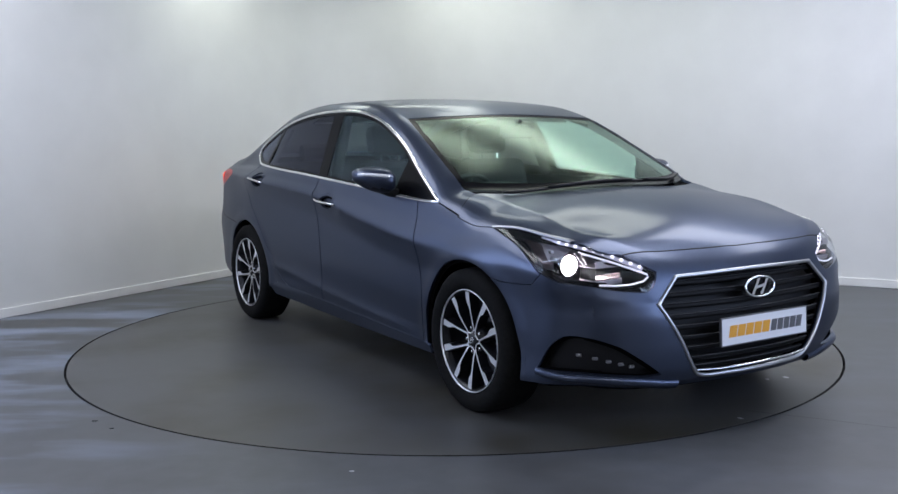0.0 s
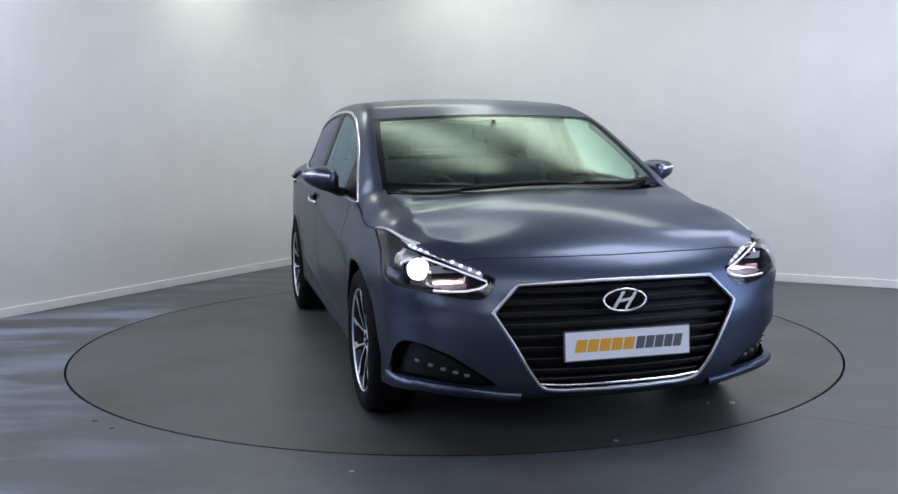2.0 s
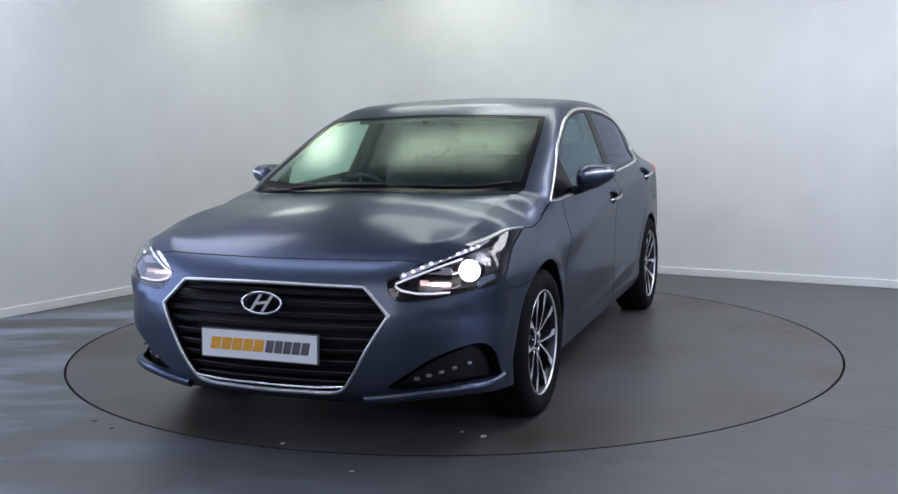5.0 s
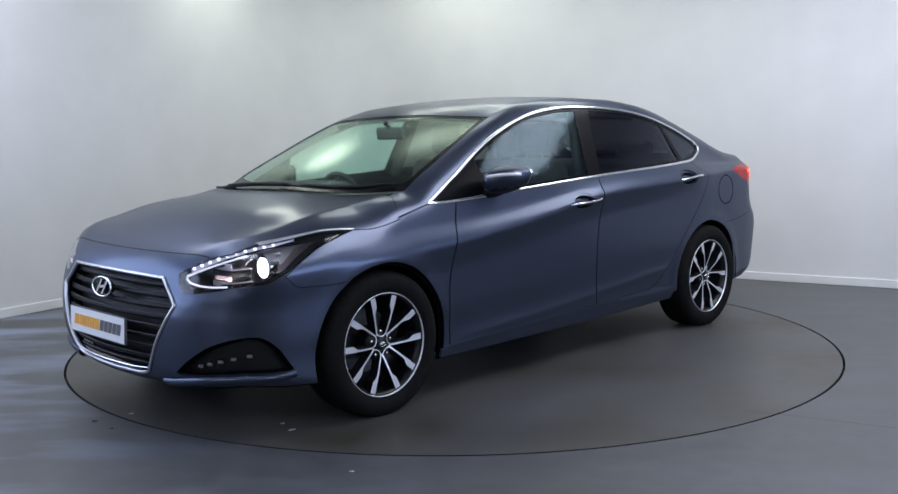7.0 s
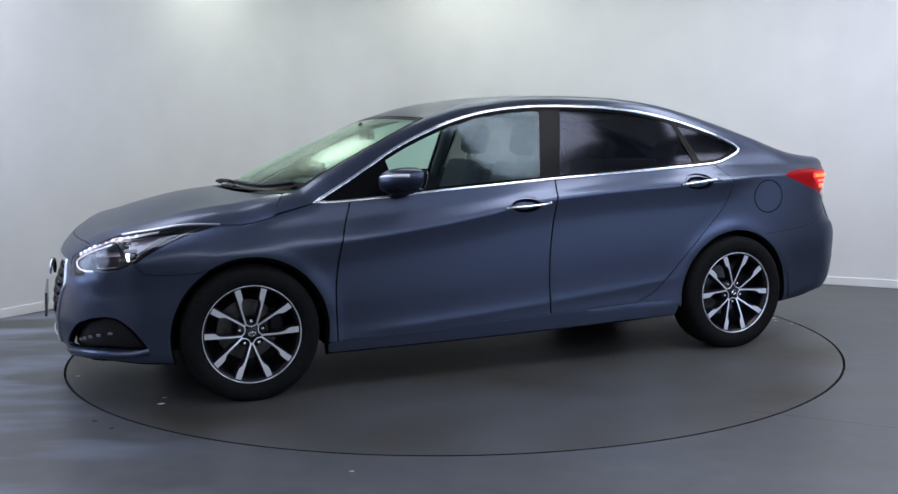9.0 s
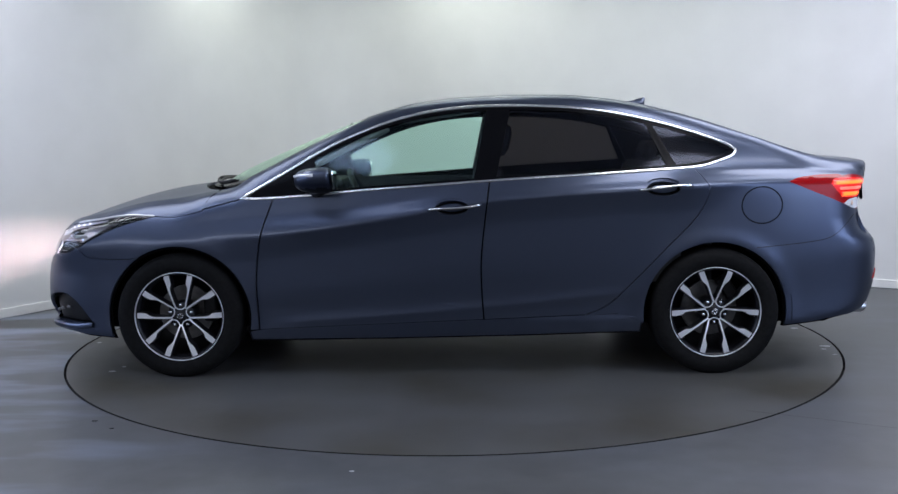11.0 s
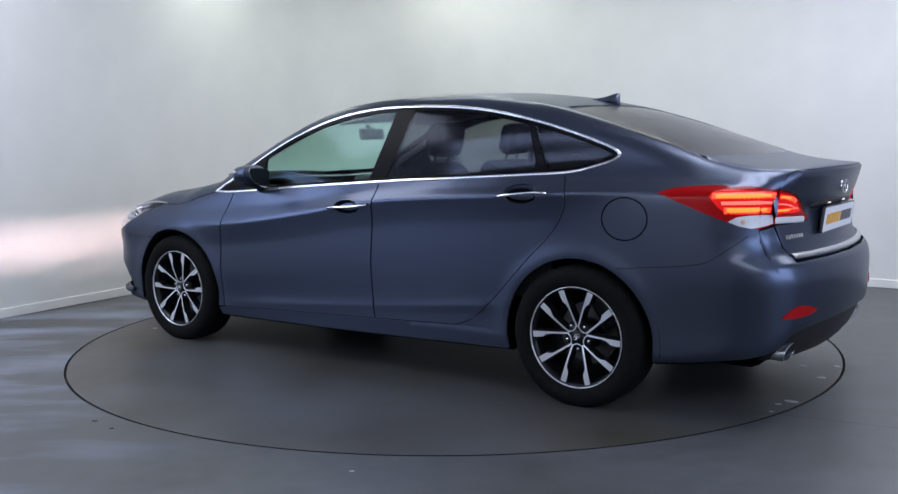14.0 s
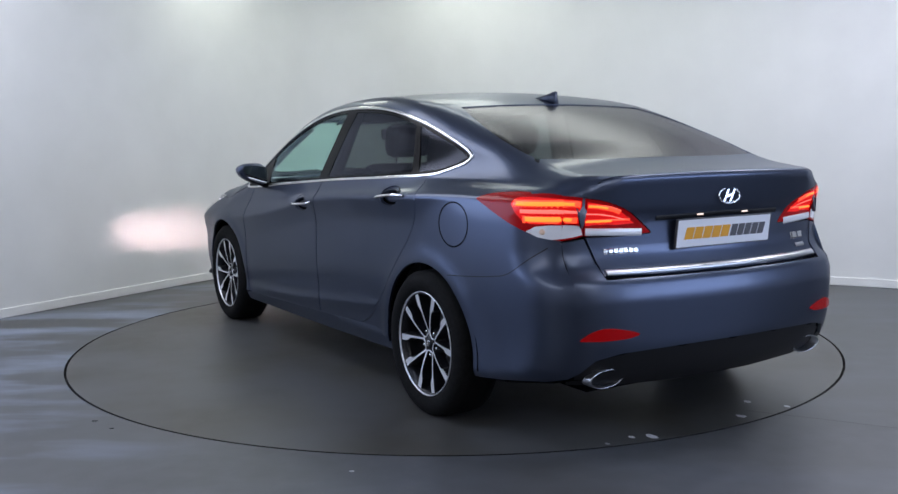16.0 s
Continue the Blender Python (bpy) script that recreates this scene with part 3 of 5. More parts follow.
def fill(loop, holes=(), cell=0.03, warp=None):
    """Triangles that fill an outline, less its holes, with points on a grid inside."""
    loops = [loop, *holes]
    verts, edges = [], []
    for l in loops:
        k = len(verts)
        verts += [tuple(p) for p in l]
        edges += [(k + i, k + (i + 1) % len(l)) for i in range(len(l))]
    nb = len(verts)
    lo, hi = loop.min(0), loop.max(0)
    cell, tall = cell if isinstance(cell, tuple) else (cell, cell)
    gx, gy = np.meshgrid(np.arange(lo[0] + cell / 2, hi[0], cell), np.arange(lo[1] + tall / 2, hi[1], tall))
    gx = gx + (np.arange(gx.shape[0]) % 2 * cell / 2)[:, None]
    if warp is not None:
        k = np.arange(-int(1.6 / tall), int(1.6 / tall) + 1)
        gx, gk = np.meshgrid(np.arange(lo[0] + cell / 2, hi[0], cell), k * tall)
        gy = warp(gx) + gk
    g = np.stack([gx.ravel(), gy.ravel()], -1)
    g = g[within(g, np.asarray(loop))]
    B = np.array(verts)
    keep = np.ones(len(g), bool)
    for i in range(0, len(g), 2000):
        keep[i:i + 2000] = (np.hypot(g[i:i + 2000, None, 0] - B[None, :, 0], g[i:i + 2000, None, 1] - B[None, :, 1]).min(1) > tall * 0.45)
    verts += [tuple(p) for p in g[keep]]
    r = delaunay_2d_cdt([Vector(v) for v in verts], edges, [], 0, 1e-6)
    V = np.array([tuple(v) for v in r[0]])
    T = np.array([tuple(f) for f in r[2]])
    c = V[T].mean(1)
    p, q = V[T[:, 1]] - V[T[:, 0]], V[T[:, 2]] - V[T[:, 0]]
    keep = within(c, loop) & (np.abs(p[:, 0] * q[:, 1] - p[:, 1] * q[:, 0]) > 1e-9)
    for h in holes:
        keep &= ~within(c, np.asarray(h))
    T = T[keep]
    used, T = np.unique(T, return_inverse=True)
    T = T.reshape(-1, 3)
    return V[used], [tuple(f) for f in T]


def within(c, loop):
    """Which of the points lie inside the closed outline."""
    inside = np.zeros(len(c), bool)
    for (x0, y0), (x1, y1) in zip(loop, np.roll(loop, -1, 0)):
        cross = (y0 > c[:, 1]) != (y1 > c[:, 1])
        inside ^= cross & (c[:, 0] < (x1 - x0) * (c[:, 1] - y0) / (y1 - y0 if y1 != y0 else 1e-12) + x0)
    return inside


def panel(name, view, loop, mat, parent, label="", holes=(), mirror=False, depth=0.0, edge=0.014, gap=0.0025, cell=0.03, backing=True, push=0.0, backgrow=0.012):
    """A piece of the car's skin inside an outline, with turned-in edges, and a dark cavity behind its gaps."""
    loop = np.asarray(loop, float)
    inner = grow(loop, -gap) if gap else loop
    hol = [grow(np.asarray(h, float), gap) if gap else np.asarray(h, float) for h in holes]
    uv, faces = fill(inner, hol, cell, CREASE if view == "side" and isinstance(cell, tuple) else None)
    P = skin(view, uv[:, 0], uv[:, 1], depth)
    Nn = skin_normal(P)
    P = P + Nn * push
    sets = [(P, Nn, faces, 0)]
    for l in [inner, *hol]:
        A = skin(view, l[:, 0], l[:, 1], depth)
        nA = skin_normal(A)
        A = A + nA * push
        n = len(l)
        d2 = np.roll(A, -1, 0) - np.roll(A, 1, 0)
        out = np.cross(d2, nA)
        out /= np.linalg.norm(out, axis=1, keepdims=True) + 1e-9
        V = np.concatenate([A, A - nA * edge])
        sets.append((V, np.concatenate([out, out]), [(i, (i + 1) % n, n + (i + 1) % n, n + i) for i in range(n)], 0))
    if backing:
        bl = grow(loop, backgrow) if backgrow else loop
        uvb, fb = fill(bl, [grow(np.asarray(h, float), -backgrow) for h in holes], 0.04)
        Pb = skin(view, uvb[:, 0], uvb[:, 1], depth + edge + 0.006)
        sets.append((Pb, skin_normal(Pb), fb, 1))
    verts, norms, fs, mi = [], [], [], []
    for V, Nv, F, k in sets:
        o = len(verts)
        verts += V.tolist()
        norms += Nv.tolist()
        for f in F:
            f = tuple(o + i for i in f)
            fs.append(f)
            mi.append(k)
    V, Nv = np.array(verts), np.array(norms)
    if mirror:
        V[:, 1] *= -1
        Nv[:, 1] *= -1
    good = []
    for f in fs:
        a, b, c = V[f[0]], V[f[1]], V[f[2]]
        good.append(f if np.dot(np.cross(b - a, c - a), Nv[f[0]]) >= 0 else f[::-1])
    me = bpy.data.meshes.new(name)
    me.from_pydata(V.tolist(), [], good)
    me.materials.append(mat)
    me.materials.append(BACK)
    me.polygons.foreach_set("material_index", mi)
    me.shade_smooth()
    me.normals_split_custom_set_from_vertices(Nv.tolist())
    ob = new(name, me)
    ob.parent = parent
    if label:
        ob["label"] = label
    return ob


def both(name, view, loop, mat, parent, label="", **kw):
    return [panel(name, view, loop, mat, parent, label, mirror=s, **kw) for s in (False, True)]


def strip(name, view, loop, width, mat, parent, label="", closed=True, height=0.004, mirror=False, depth=0.0):
    """A raised band that follows an outline on the skin."""
    l = np.asarray(loop, float)
    if closed:
        a, b = grow(l, width / 2), grow(l, -width / 2)
    else:
        t = np.gradient(l, axis=0)
        t /= np.linalg.norm(t, axis=1, keepdims=True)
        n = np.stack([t[:, 1], -t[:, 0]], -1) * width / 2
        a, b = l + n, l - n
    rows = []
    for q, h in ((a, -0.004), (a, height * 0.6), (a * 0.7 + b * 0.3, height), (a * 0.3 + b * 0.7, height), (b, height * 0.6), (b, -0.004)):
        P = skin(view, q[:, 0], q[:, 1], depth)
        rows.append(P + skin_normal(P) * h)
    bm = bmesh.new()
    s = -1 if mirror else 1
    vs = [[bm.verts.new((p[0], p[1] * s, p[2])) for p in r] for r in rows]
    n = len(l)
    for j in range(len(rows) - 1):
        for i in range(n if closed else n - 1):
            bm.faces.new((vs[j][i], vs[j][(i + 1) % n], vs[j + 1][(i + 1) % n], vs[j + 1][i]))
    bmesh.ops.recalc_face_normals(bm, faces=bm.faces)
    return part(name, bm, mat, parent, label, smooth=True)


# ------------------------------------------------------------------ car: outlines, seen from the side (x, z)
def arch(cx, r, a0, a1, n=28, cz=0.315):
    return [(cx + r * math.cos(radians(a0 + (a1 - a0) * i / n)), cz + r * math.sin(radians(a0 + (a1 - a0) * i / n))) for i in range(n + 1)]


AXLE_F, AXLE_R, WHEEL_R = 1.408, -1.364, 0.321


def line(pts, step=0.03):
    """An open smooth line through the points, the ends left out of the smoothing."""
    P = [np.array(p, float) for p in pts]
    P = [2 * P[0] - P[1], *P, 2 * P[-1] - P[-2]]
    out = []
    for i in range(1, len(P) - 2):
        k = max(2, int(np.linalg.norm(P[i + 1] - P[i]) / step))
        for j in range(k):
            t = j / k
            out.append(0.5 * (2 * P[i] + (P[i + 1] - P[i - 1]) * t + (2 * P[i - 1] - 5 * P[i] + 4 * P[i + 1] - P[i + 2]) * t**2 + (3 * P[i] - P[i - 1] - 3 * P[i + 1] + P[i + 2]) * t**3))
    out.append(P[-2])
    return [tuple(p) for p in out]


WIN_TOP = line([(1.075, 0.928), (0.85, 1.055), (0.65, 1.172), (0.47, 1.255), (0.28, 1.322), (0.09, 1.364), (-0.10, 1.385), (-0.29, 1.390), (-0.48, 1.386),
                (-0.66, 1.374), (-0.84, 1.350), (-1.03, 1.310), (-1.18, 1.270), (-1.35, 1.215), (-1.46, 1.172), (-1.497, 1.146)])
WIN_LOW = line([(-1.497, 1.146), (-1.475, 1.12), (-1.38, 1.088), (-1.28, 1.066), (-1.06, 1.052), (-0.78, 1.037), (-0.49, 1.023), (-0.21, 1.007), (0.13, 0.985), (0.44, 0.965), (0.70, 0.944), (0.95, 0.928), (1.075, 0.928)])


def shoulder_line():
    """The line along the car where its skin leans at 45 degrees between flank and roof, as (x, y, z)."""
    xs = np.linspace(1.275, -2.03, 60)
    ys = []
    for x in xs:
        y = np.linspace(0.45, 0.86, 83)
        n = skin_normal(skin("high", np.full(83, x), y))
        k = np.argmax(n[:, 1] > n[:, 2])
        ys.append(y[k] if k else 0.7)
    ys = np.convolve(np.pad(ys, 3, mode="edge"), np.ones(7) / 7, "valid")
    ys = np.convolve(np.pad(ys, 3, mode="edge"), np.ones(7) / 7, "valid")
    return skin("high", xs, ys)


SHOULDER = shoulder_line()
CANT = [(p[0], p[2]) for p in SHOULDER]

YF, YR = 0.76, 0.72


def front_x(y, z):
    z = np.atleast_1d(np.asarray(z, float))
    return skin("front", np.full(z.shape, float(y)), z)[:, 0]


def rear_x(y, z):
    z = np.atleast_1d(np.asarray(z, float))
    return skin("rear", np.full(z.shape, float(y)), z)[:, 0]


def corner_front(z0, z1, n=12):
    z = np.linspace(z0, z1, n)
    return list(zip(front_x(YF, z), z))


def corner_rear(z0, z1, n=12):
    z = np.linspace(z0, z1, n)
    return list(zip(rear_x(YR, z), z))


def side_of_top(pts):
    """Top-view points (x, y) as seen from the side (x, z)."""
    a = np.array(pts, float)
    P = skin("top", a[:, 0], a[:, 1])
    return [(p[0], p[2]) for p in P]


def top_of_side(pts):
    a = np.array(pts, float)
    P = skin("side", a[:, 0], a[:, 1])
    return [(p[0], p[1]) for p in P]


def clean(pts, least=0.004):
    out = []
    for p in pts:
        if not out or math.hypot(p[0] - out[-1][0], p[1] - out[-1][1]) > least:
            out.append((float(p[0]), float(p[1])))
    if math.hypot(out[0][0] - out[-1][0], out[0][1] - out[-1][1]) < least:
        out.pop()
    return np.array(out)


def mirrored(half):
    """A closed outline from its half with the second value rising from 0 and back to 0."""
    return clean(list(half) + [(x, -y) for x, y in half[::-1]])


def mirrored_front(half):
    return clean(list(half) + [(-y, z) for y, z in half[::-1]])


car = tagged(new("car"), "blue-grey metallic four-door saloon car with its lights on", "car")

# shared edges
HL_TOP = line([(2.098, 0.605), (2.052, 0.686), (1.96, 0.745), (1.82, 0.785), (1.68, 0.813), (1.53, 0.838)])
BONNET_SIDE = line([(1.53, 0.838), (1.45, 0.848), (1.35, 0.853), (1.278, 0.853)])
BONNET_FRONT = line([(2.160, 0.0), (2.152, 0.2), (2.130, 0.42), (2.098, 0.605)])
BONNET_REAR = line([(1.278, 0.853), (1.245, 0.79), (1.215, 0.72), (1.250, 0.65), (1.310, 0.53), (1.395, 0.30), (1.435, 0.0)])
WS_BASE = line([(1.395, 0.0), (1.35, 0.3), (1.24, 0.545), (1.125, 0.725)])
WS_SIDE = line([(1.125, 0.725), (0.9, 0.700), (0.65, 0.668), (0.435, 0.632)])
WS_TOP = line([(0.435, 0.632), (0.45, 0.50), (0.466, 0.3), (0.472, 0.0)])
BL_TOP = line([(-1.155, 0.0), (-1.15, 0.25), (-1.135, 0.545)])
BL_SIDE = line([(-1.135, 0.545), (-1.35, 0.600), (-1.573, 0.632), (-1.78, 0.632), (-1.85, 0.612)])
BL_LOW = line([(-1.85, 0.612), (-1.905, 0.42), (-1.935, 0.2), (-1.94, 0.0)])
DECK_SIDE = line([(-1.85, 0.640), (-1.97, 0.645), (-2.08, 0.655), (-2.15, 0.672)])
CANT_Y = [(p[0], p[1]) for p in SHOULDER]
TL_UP = line([(-1.735, 0.984), (-1.80, 1.006), (-1.95, 1.018), (-2.10, 1.014)])
TL_LOW = line([(-1.735, 0.984), (-1.83, 0.946), (-1.976, 0.888), (-2.075, 0.848), (-2.135, 0.832)])
DOOR_R = line([(-1.262, 1.064), (-1.305, 1.0), (-1.322, 0.94), (-1.263, 0.813), (-1.101, 0.644), (-0.931, 0.467), (-0.813, 0.359), (-0.70, 0.308)])
DOOR_M = line([(-0.21, 1.007), (-0.19, 0.85), (-0.165, 0.62), (-0.165, 0.45), (-0.175, 0.288)])
DOOR_F = line([(0.905, 0.930), (0.965, 0.745), (0.998, 0.52), (0.992, 0.245)])
SILL_TOP = line([(0.992, 0.245), (0.71, 0.256), (-0.175, 0.288), (-0.70, 0.308)])
FENDER_LOW = line([(1.606, 0.63), (1.70, 0.622), (1.862, 0.630), (1.895, 0.652), (1.93, 0.683)])
HL_LOW = line([side_of_top([(1.53, 0.838)])[0], (1.61, 0.822), (1.74, 0.782), (1.865, 0.721), (1.91, 0.692), (1.962, 0.668), (2.04, 0.640)])
RB_TOP = line([(-1.533, 0.65), (-1.70, 0.662), (-1.858, 0.678), (-1.96, 0.70), (-2.05, 0.765), (-2.125, 0.828)])


ROOF_TAIL = top_of_side([(-2.10, 1.014)]) + [(float(rear_x(y, z)[0]), y) for y, z in ((YR, 1.006), (0.69, 1.003), (0.664, 0.998))]


def below(path, x0, x1):
    return [p for p in path if min(x0, x1) < p[0] < max(x0, x1)]


# bonnet, cowl, roof, boot
panel("bonnet", "top", mirrored(BONNET_FRONT + HL_TOP[1:] + BONNET_SIDE[1:] + BONNET_REAR[1:]), PAINT, car, cell=0.018, gap=0.0)
strip("bonnet_joint", "top", [(x, -y) for x, y in BONNET_FRONT[::-1]] + BONNET_FRONT[1:], 0.004, GAP, car, "narrow dark joint in front of the bonnet", closed=False, height=0.0008)
for mir in (False, True):
    strip("bonnet_joint", "top", [p if not mir else (p[0], -p[1]) for p in BONNET_REAR if p[1] > 0.73], 0.004, GAP, car, "narrow dark joint behind the bonnet", closed=False, height=0.0008)
panel("cowl", "top", mirrored([p for p in BONNET_REAR if p[1] < 0.72][::-1] + [(1.13, 0.735)] + WS_BASE[::-1]), BACK, car, "black plastic wiper cowl", depth=0.012, backing=False)
roof_half = WS_TOP[::-1] + WS_SIDE[::-1][1:] + [(1.206, 0.715), (1.239, 0.790)] + CANT_Y + ROOF_TAIL + DECK_SIDE[:-2][::-1] + BL_SIDE[::-1][1:] + BL_TOP[::-1][1:]
panel("roof", "high", mirrored(roof_half), PAINT, car, gap=0.0, cell=0.03, backing=False)
panel("windscreen", "top", mirrored(WS_TOP[::-1] + WS_SIDE[::-1][1:] + WS_BASE[::-1][1:]), GLASS, car, "greenish laminated windscreen glass", depth=0.004, backing=False, edge=0.001).visible_shadow = False
ws_loop = mirrored(WS_TOP[::-1] + WS_SIDE[::-1][1:] + WS_BASE[::-1][1:])
ws_hole = grow(ws_loop, -0.032)
ws_hole[:, 0] = np.where(ws_hole[:, 0] > 0.95, 0.95 + (ws_hole[:, 0] - 0.95) * 0.84, ws_hole[:, 0])
panel("windscreen_border", "top", ws_loop, GLOSSB, car, "black printed border of the windscreen", holes=[ws_hole], depth=0.0025, backing=False, edge=0.001, gap=0.001)
panel("rear_window", "top", mirrored(BL_TOP + BL_SIDE[1:] + BL_LOW[1:]), REARGLASS, car, "dark tinted rear window glass", depth=0.004, backing=False, edge=0.004).visible_shadow = False


def deck_line():
    """The boot lid's rear edge, where its skin turns from deck to tail, as (x, y, z)."""
    ys = np.linspace(0, 0.645, 14)
    xs = []
    for y in ys:
        x = np.linspace(-2.12, -2.36, 121)
        P = skin("deck", x, np.full(121, y))
        n = skin_normal(P)
        xs.append(x[np.argmax((-n[:, 0] > n[:, 2]) | (P[:, 2] < 1.002))])
    xs = np.convolve(np.pad(xs, 2, mode="edge"), np.ones(5) / 5, "valid")
    z = skin("deck", xs, ys)[:, 2]
    return [(float(x), float(y), float(q)) for x, y, q in zip(xs, ys, z)]


DECK = deck_line()
DECK_EDGE = [(y, z) for x, y, z in DECK]
deck_rear = [(x, y) for x, y, z in DECK]
panel("boot_deck", "deck", mirrored(BL_LOW[::-1] + DECK_SIDE[1:-1] + deck_rear[::-1]), PAINT, car, gap=0.0, cell=0.02, backing=False)
for mir in (False, True):
    panel("boot_corner", "rear", [(0.59, 1.078), (0.60, 0.995), (0.66, 1.0), (YR, 1.0), (YR, 1.035), (0.66, 1.066)], PAINT, car, mirror=mir, depth=0.004, gap=0.0, cell=0.02, backing=False, edge=0.002)
    panel("boot_corner", "high", [(-2.06, 0.60), (-2.185, 0.60), (-2.185, 0.66), (-2.14, 0.69), (-2.06, 0.69)], PAINT, car, mirror=mir, depth=0.005, gap=0.0, cell=0.02, backing=False, edge=0.002)
    strip("bumper_joint", "side", RB_TOP[1:-1], 0.0035, GAP, car, "narrow dark joint above the rear bumper", closed=False, height=0.0006, mirror=mir)
LAMP_IN = line([(0.655, 0.995), (0.566, 0.978), (0.448, 0.928), (0.363, 0.858)])
panel("boot_lid", "rear", mirrored_front(DECK_EDGE + LAMP_IN + line([(0.363, 0.852), (0.50, 0.846), (0.638, 0.846)]) + [(0.605, 0.748), (0.60, 0.70), (0.4, 0.697), (0.2, 0.697), (0, 0.697)]), PAINT, car, cell=0.025)

# sides
FINE = (0.02, 0.010)
CUPS = [np.array([(x + 0.082 * math.cos(a), z + 0.033 * math.sin(a)) for a in np.linspace(0, 2 * math.pi, 33)[:-1]]) for x, z in ((-0.018, 0.873), (-1.0865, 0.958))]
body_side = ([(1.285, 0.876)] + CANT + TL_UP[::-1][1:] + TL_LOW[1:] + RB_TOP[::-1][1:]
             + arch(AXLE_R, 0.368, 116.7, -8) + [(-0.86, 0.315)] + DOOR_R[::-1]
             + [p for p in WIN_LOW if p[0] < -1.27][::-1] + WIN_TOP[::-1][1:])
both("body_side", "side", clean(body_side), PAINT, car, gap=0.0, backgrow=0.0, cell=FINE)
both("front_door", "side", clean([p for p in WIN_LOW if -0.2 < p[0] < 0.9] + DOOR_F + SILL_TOP[1:-8][:int(len(SILL_TOP) * 0.68)] + DOOR_M[::-1]), PAINT, car, holes=[CUPS[0]], gap=0.004, cell=FINE)
sill_mid = [p for p in SILL_TOP if p[0] < -0.19]
both("rear_door", "side", clean([p for p in WIN_LOW if -1.25 < p[0] < -0.22] + DOOR_M + sill_mid + DOOR_R[::-1][1:]), PAINT, car, holes=[CUPS[1]], gap=0.004, cell=FINE)
both("front_fender", "side", clean(arch(AXLE_F, 0.372, 57.9, 191) + DOOR_F[::-1] + [(0.95, 0.926), (1.075, 0.926), (1.285, 0.872)] + side_of_top(BONNET_SIDE[::-1]) + [p for p in HL_LOW[1:] if p[0] < 1.925] + FENDER_LOW[::-1]), PAINT, car, gap=0.0035, cell=FINE)
sills = both("sill", "side", clean([(1.043, 0.235), (1.035, 0.190), (0.3, 0.190), (-0.4, 0.200), (-0.985, 0.215), (-0.992, 0.30), (-0.86, 0.312)] + SILL_TOP[::-1]), PAINT, car)
for sill in sills:
    # the sill rolls under the car below its upper edge
    tilt = []
    for v in sill.data.vertices:
        out = 1 if v.co.y > 0 else -1
        drop = max(0.0, 0.298 - v.co.z)
        v.co.y -= out * drop * 0.10
        tilt.append((Vector((0, out, 0.1)) if drop < 0.004 else Vector((0, out, -0.14))).normalized())
    sill.data.normals_split_custom_set_from_vertices([tuple(n) for n in tilt])

# bumpers
FOG_UP = line([(0.495, 0.276), (0.55, 0.316), (0.60, 0.350), (0.68, 0.402), (0.76, 0.434)])
FOG_LOW = line([(0.76, 0.287), (0.66, 0.277), (0.56, 0.268), (0.495, 0.274)])
HL_IN = line([(0.76, 0.640), (0.68, 0.622), (0.60, 0.612), (0.545, 0.614), (0.505, 0.65), (0.492, 0.688)])
HL_NOSE = line([(0.492, 0.688), (0.535, 0.712), (0.605, side_of_top([(2.098, 0.605)])[0][1])])
GRILLE = [(-0.41, 0.663), (-0.2, 0.667), (0.0, 0.669), (0.2, 0.667), (0.41, 0.663), (0.515, 0.560), (0.44, 0.435), (0.372, 0.318), (0.315, 0.258), (0.15, 0.248), (0.0, 0.246), (-0.15, 0.248), (-0.315, 0.258), (-0.372, 0.318), (-0.44, 0.435), (-0.515, 0.560)]
GRILLE_LOOP = smooth_loop(GRILLE, 0.02, (0, 4, 5, 15))
front_half = ([(0, 0.214), (0.2, 0.213), (0.45, 0.212), (0.62, 0.222), (0.70, 0.232), (YF, 0.238)] + FOG_LOW + FOG_UP[1:] + [(YF, 0.5), (YF, 0.58)] + HL_IN
              + HL_NOSE[1:-1] + [(p[1], z[1]) for p, z in zip(BONNET_FRONT[::-1], side_of_top(BONNET_FRONT[::-1]))])
panel("front_bumper", "front", mirrored_front(front_half), PAINT, car, holes=[GRILLE_LOOP], cell=0.025, gap=0.0)
bumper_side = (arch(AXLE_F, 0.372, -16, 57.9) + FENDER_LOW[1:] + [(1.965, 0.666), (2.0, 0.652)] + corner_front(0.640, 0.434)
               + line([(2.060, 0.442), (2.010, 0.436), (1.947, 0.388), (1.872, 0.285)]) + [(1.95, 0.284)] + corner_front(0.287, 0.238, 4) + [(1.9, 0.222)])
both("bumper_corner", "side", clean(bumper_side), PAINT, car, gap=0.0)
rear_half = [(0, 0.69), (0.3, 0.69), (0.60, 0.688), (0.612, 0.75), (0.642, 0.838), (YR, 0.826), (YR, 0.7), (YR, 0.55), (YR, 0.40), (YR, 0.305), (0.69, 0.33), (0.645, 0.382), (0.55, 0.405), (0.26, 0.418), (0, 0.42)]
panel("rear_bumper", "rear", mirrored_front(clean(rear_half)), PAINT, car, cell=0.025, gap=0.0)
both("rear_bumper_corner", "side", clean(RB_TOP + corner_rear(0.826, 0.305) + [(-2.1, 0.288), (-1.9, 0.262), (-1.735, 0.246)] + arch(AXLE_R, 0.368, 190.5, 116.7)), PAINT, car, gap=0.0)
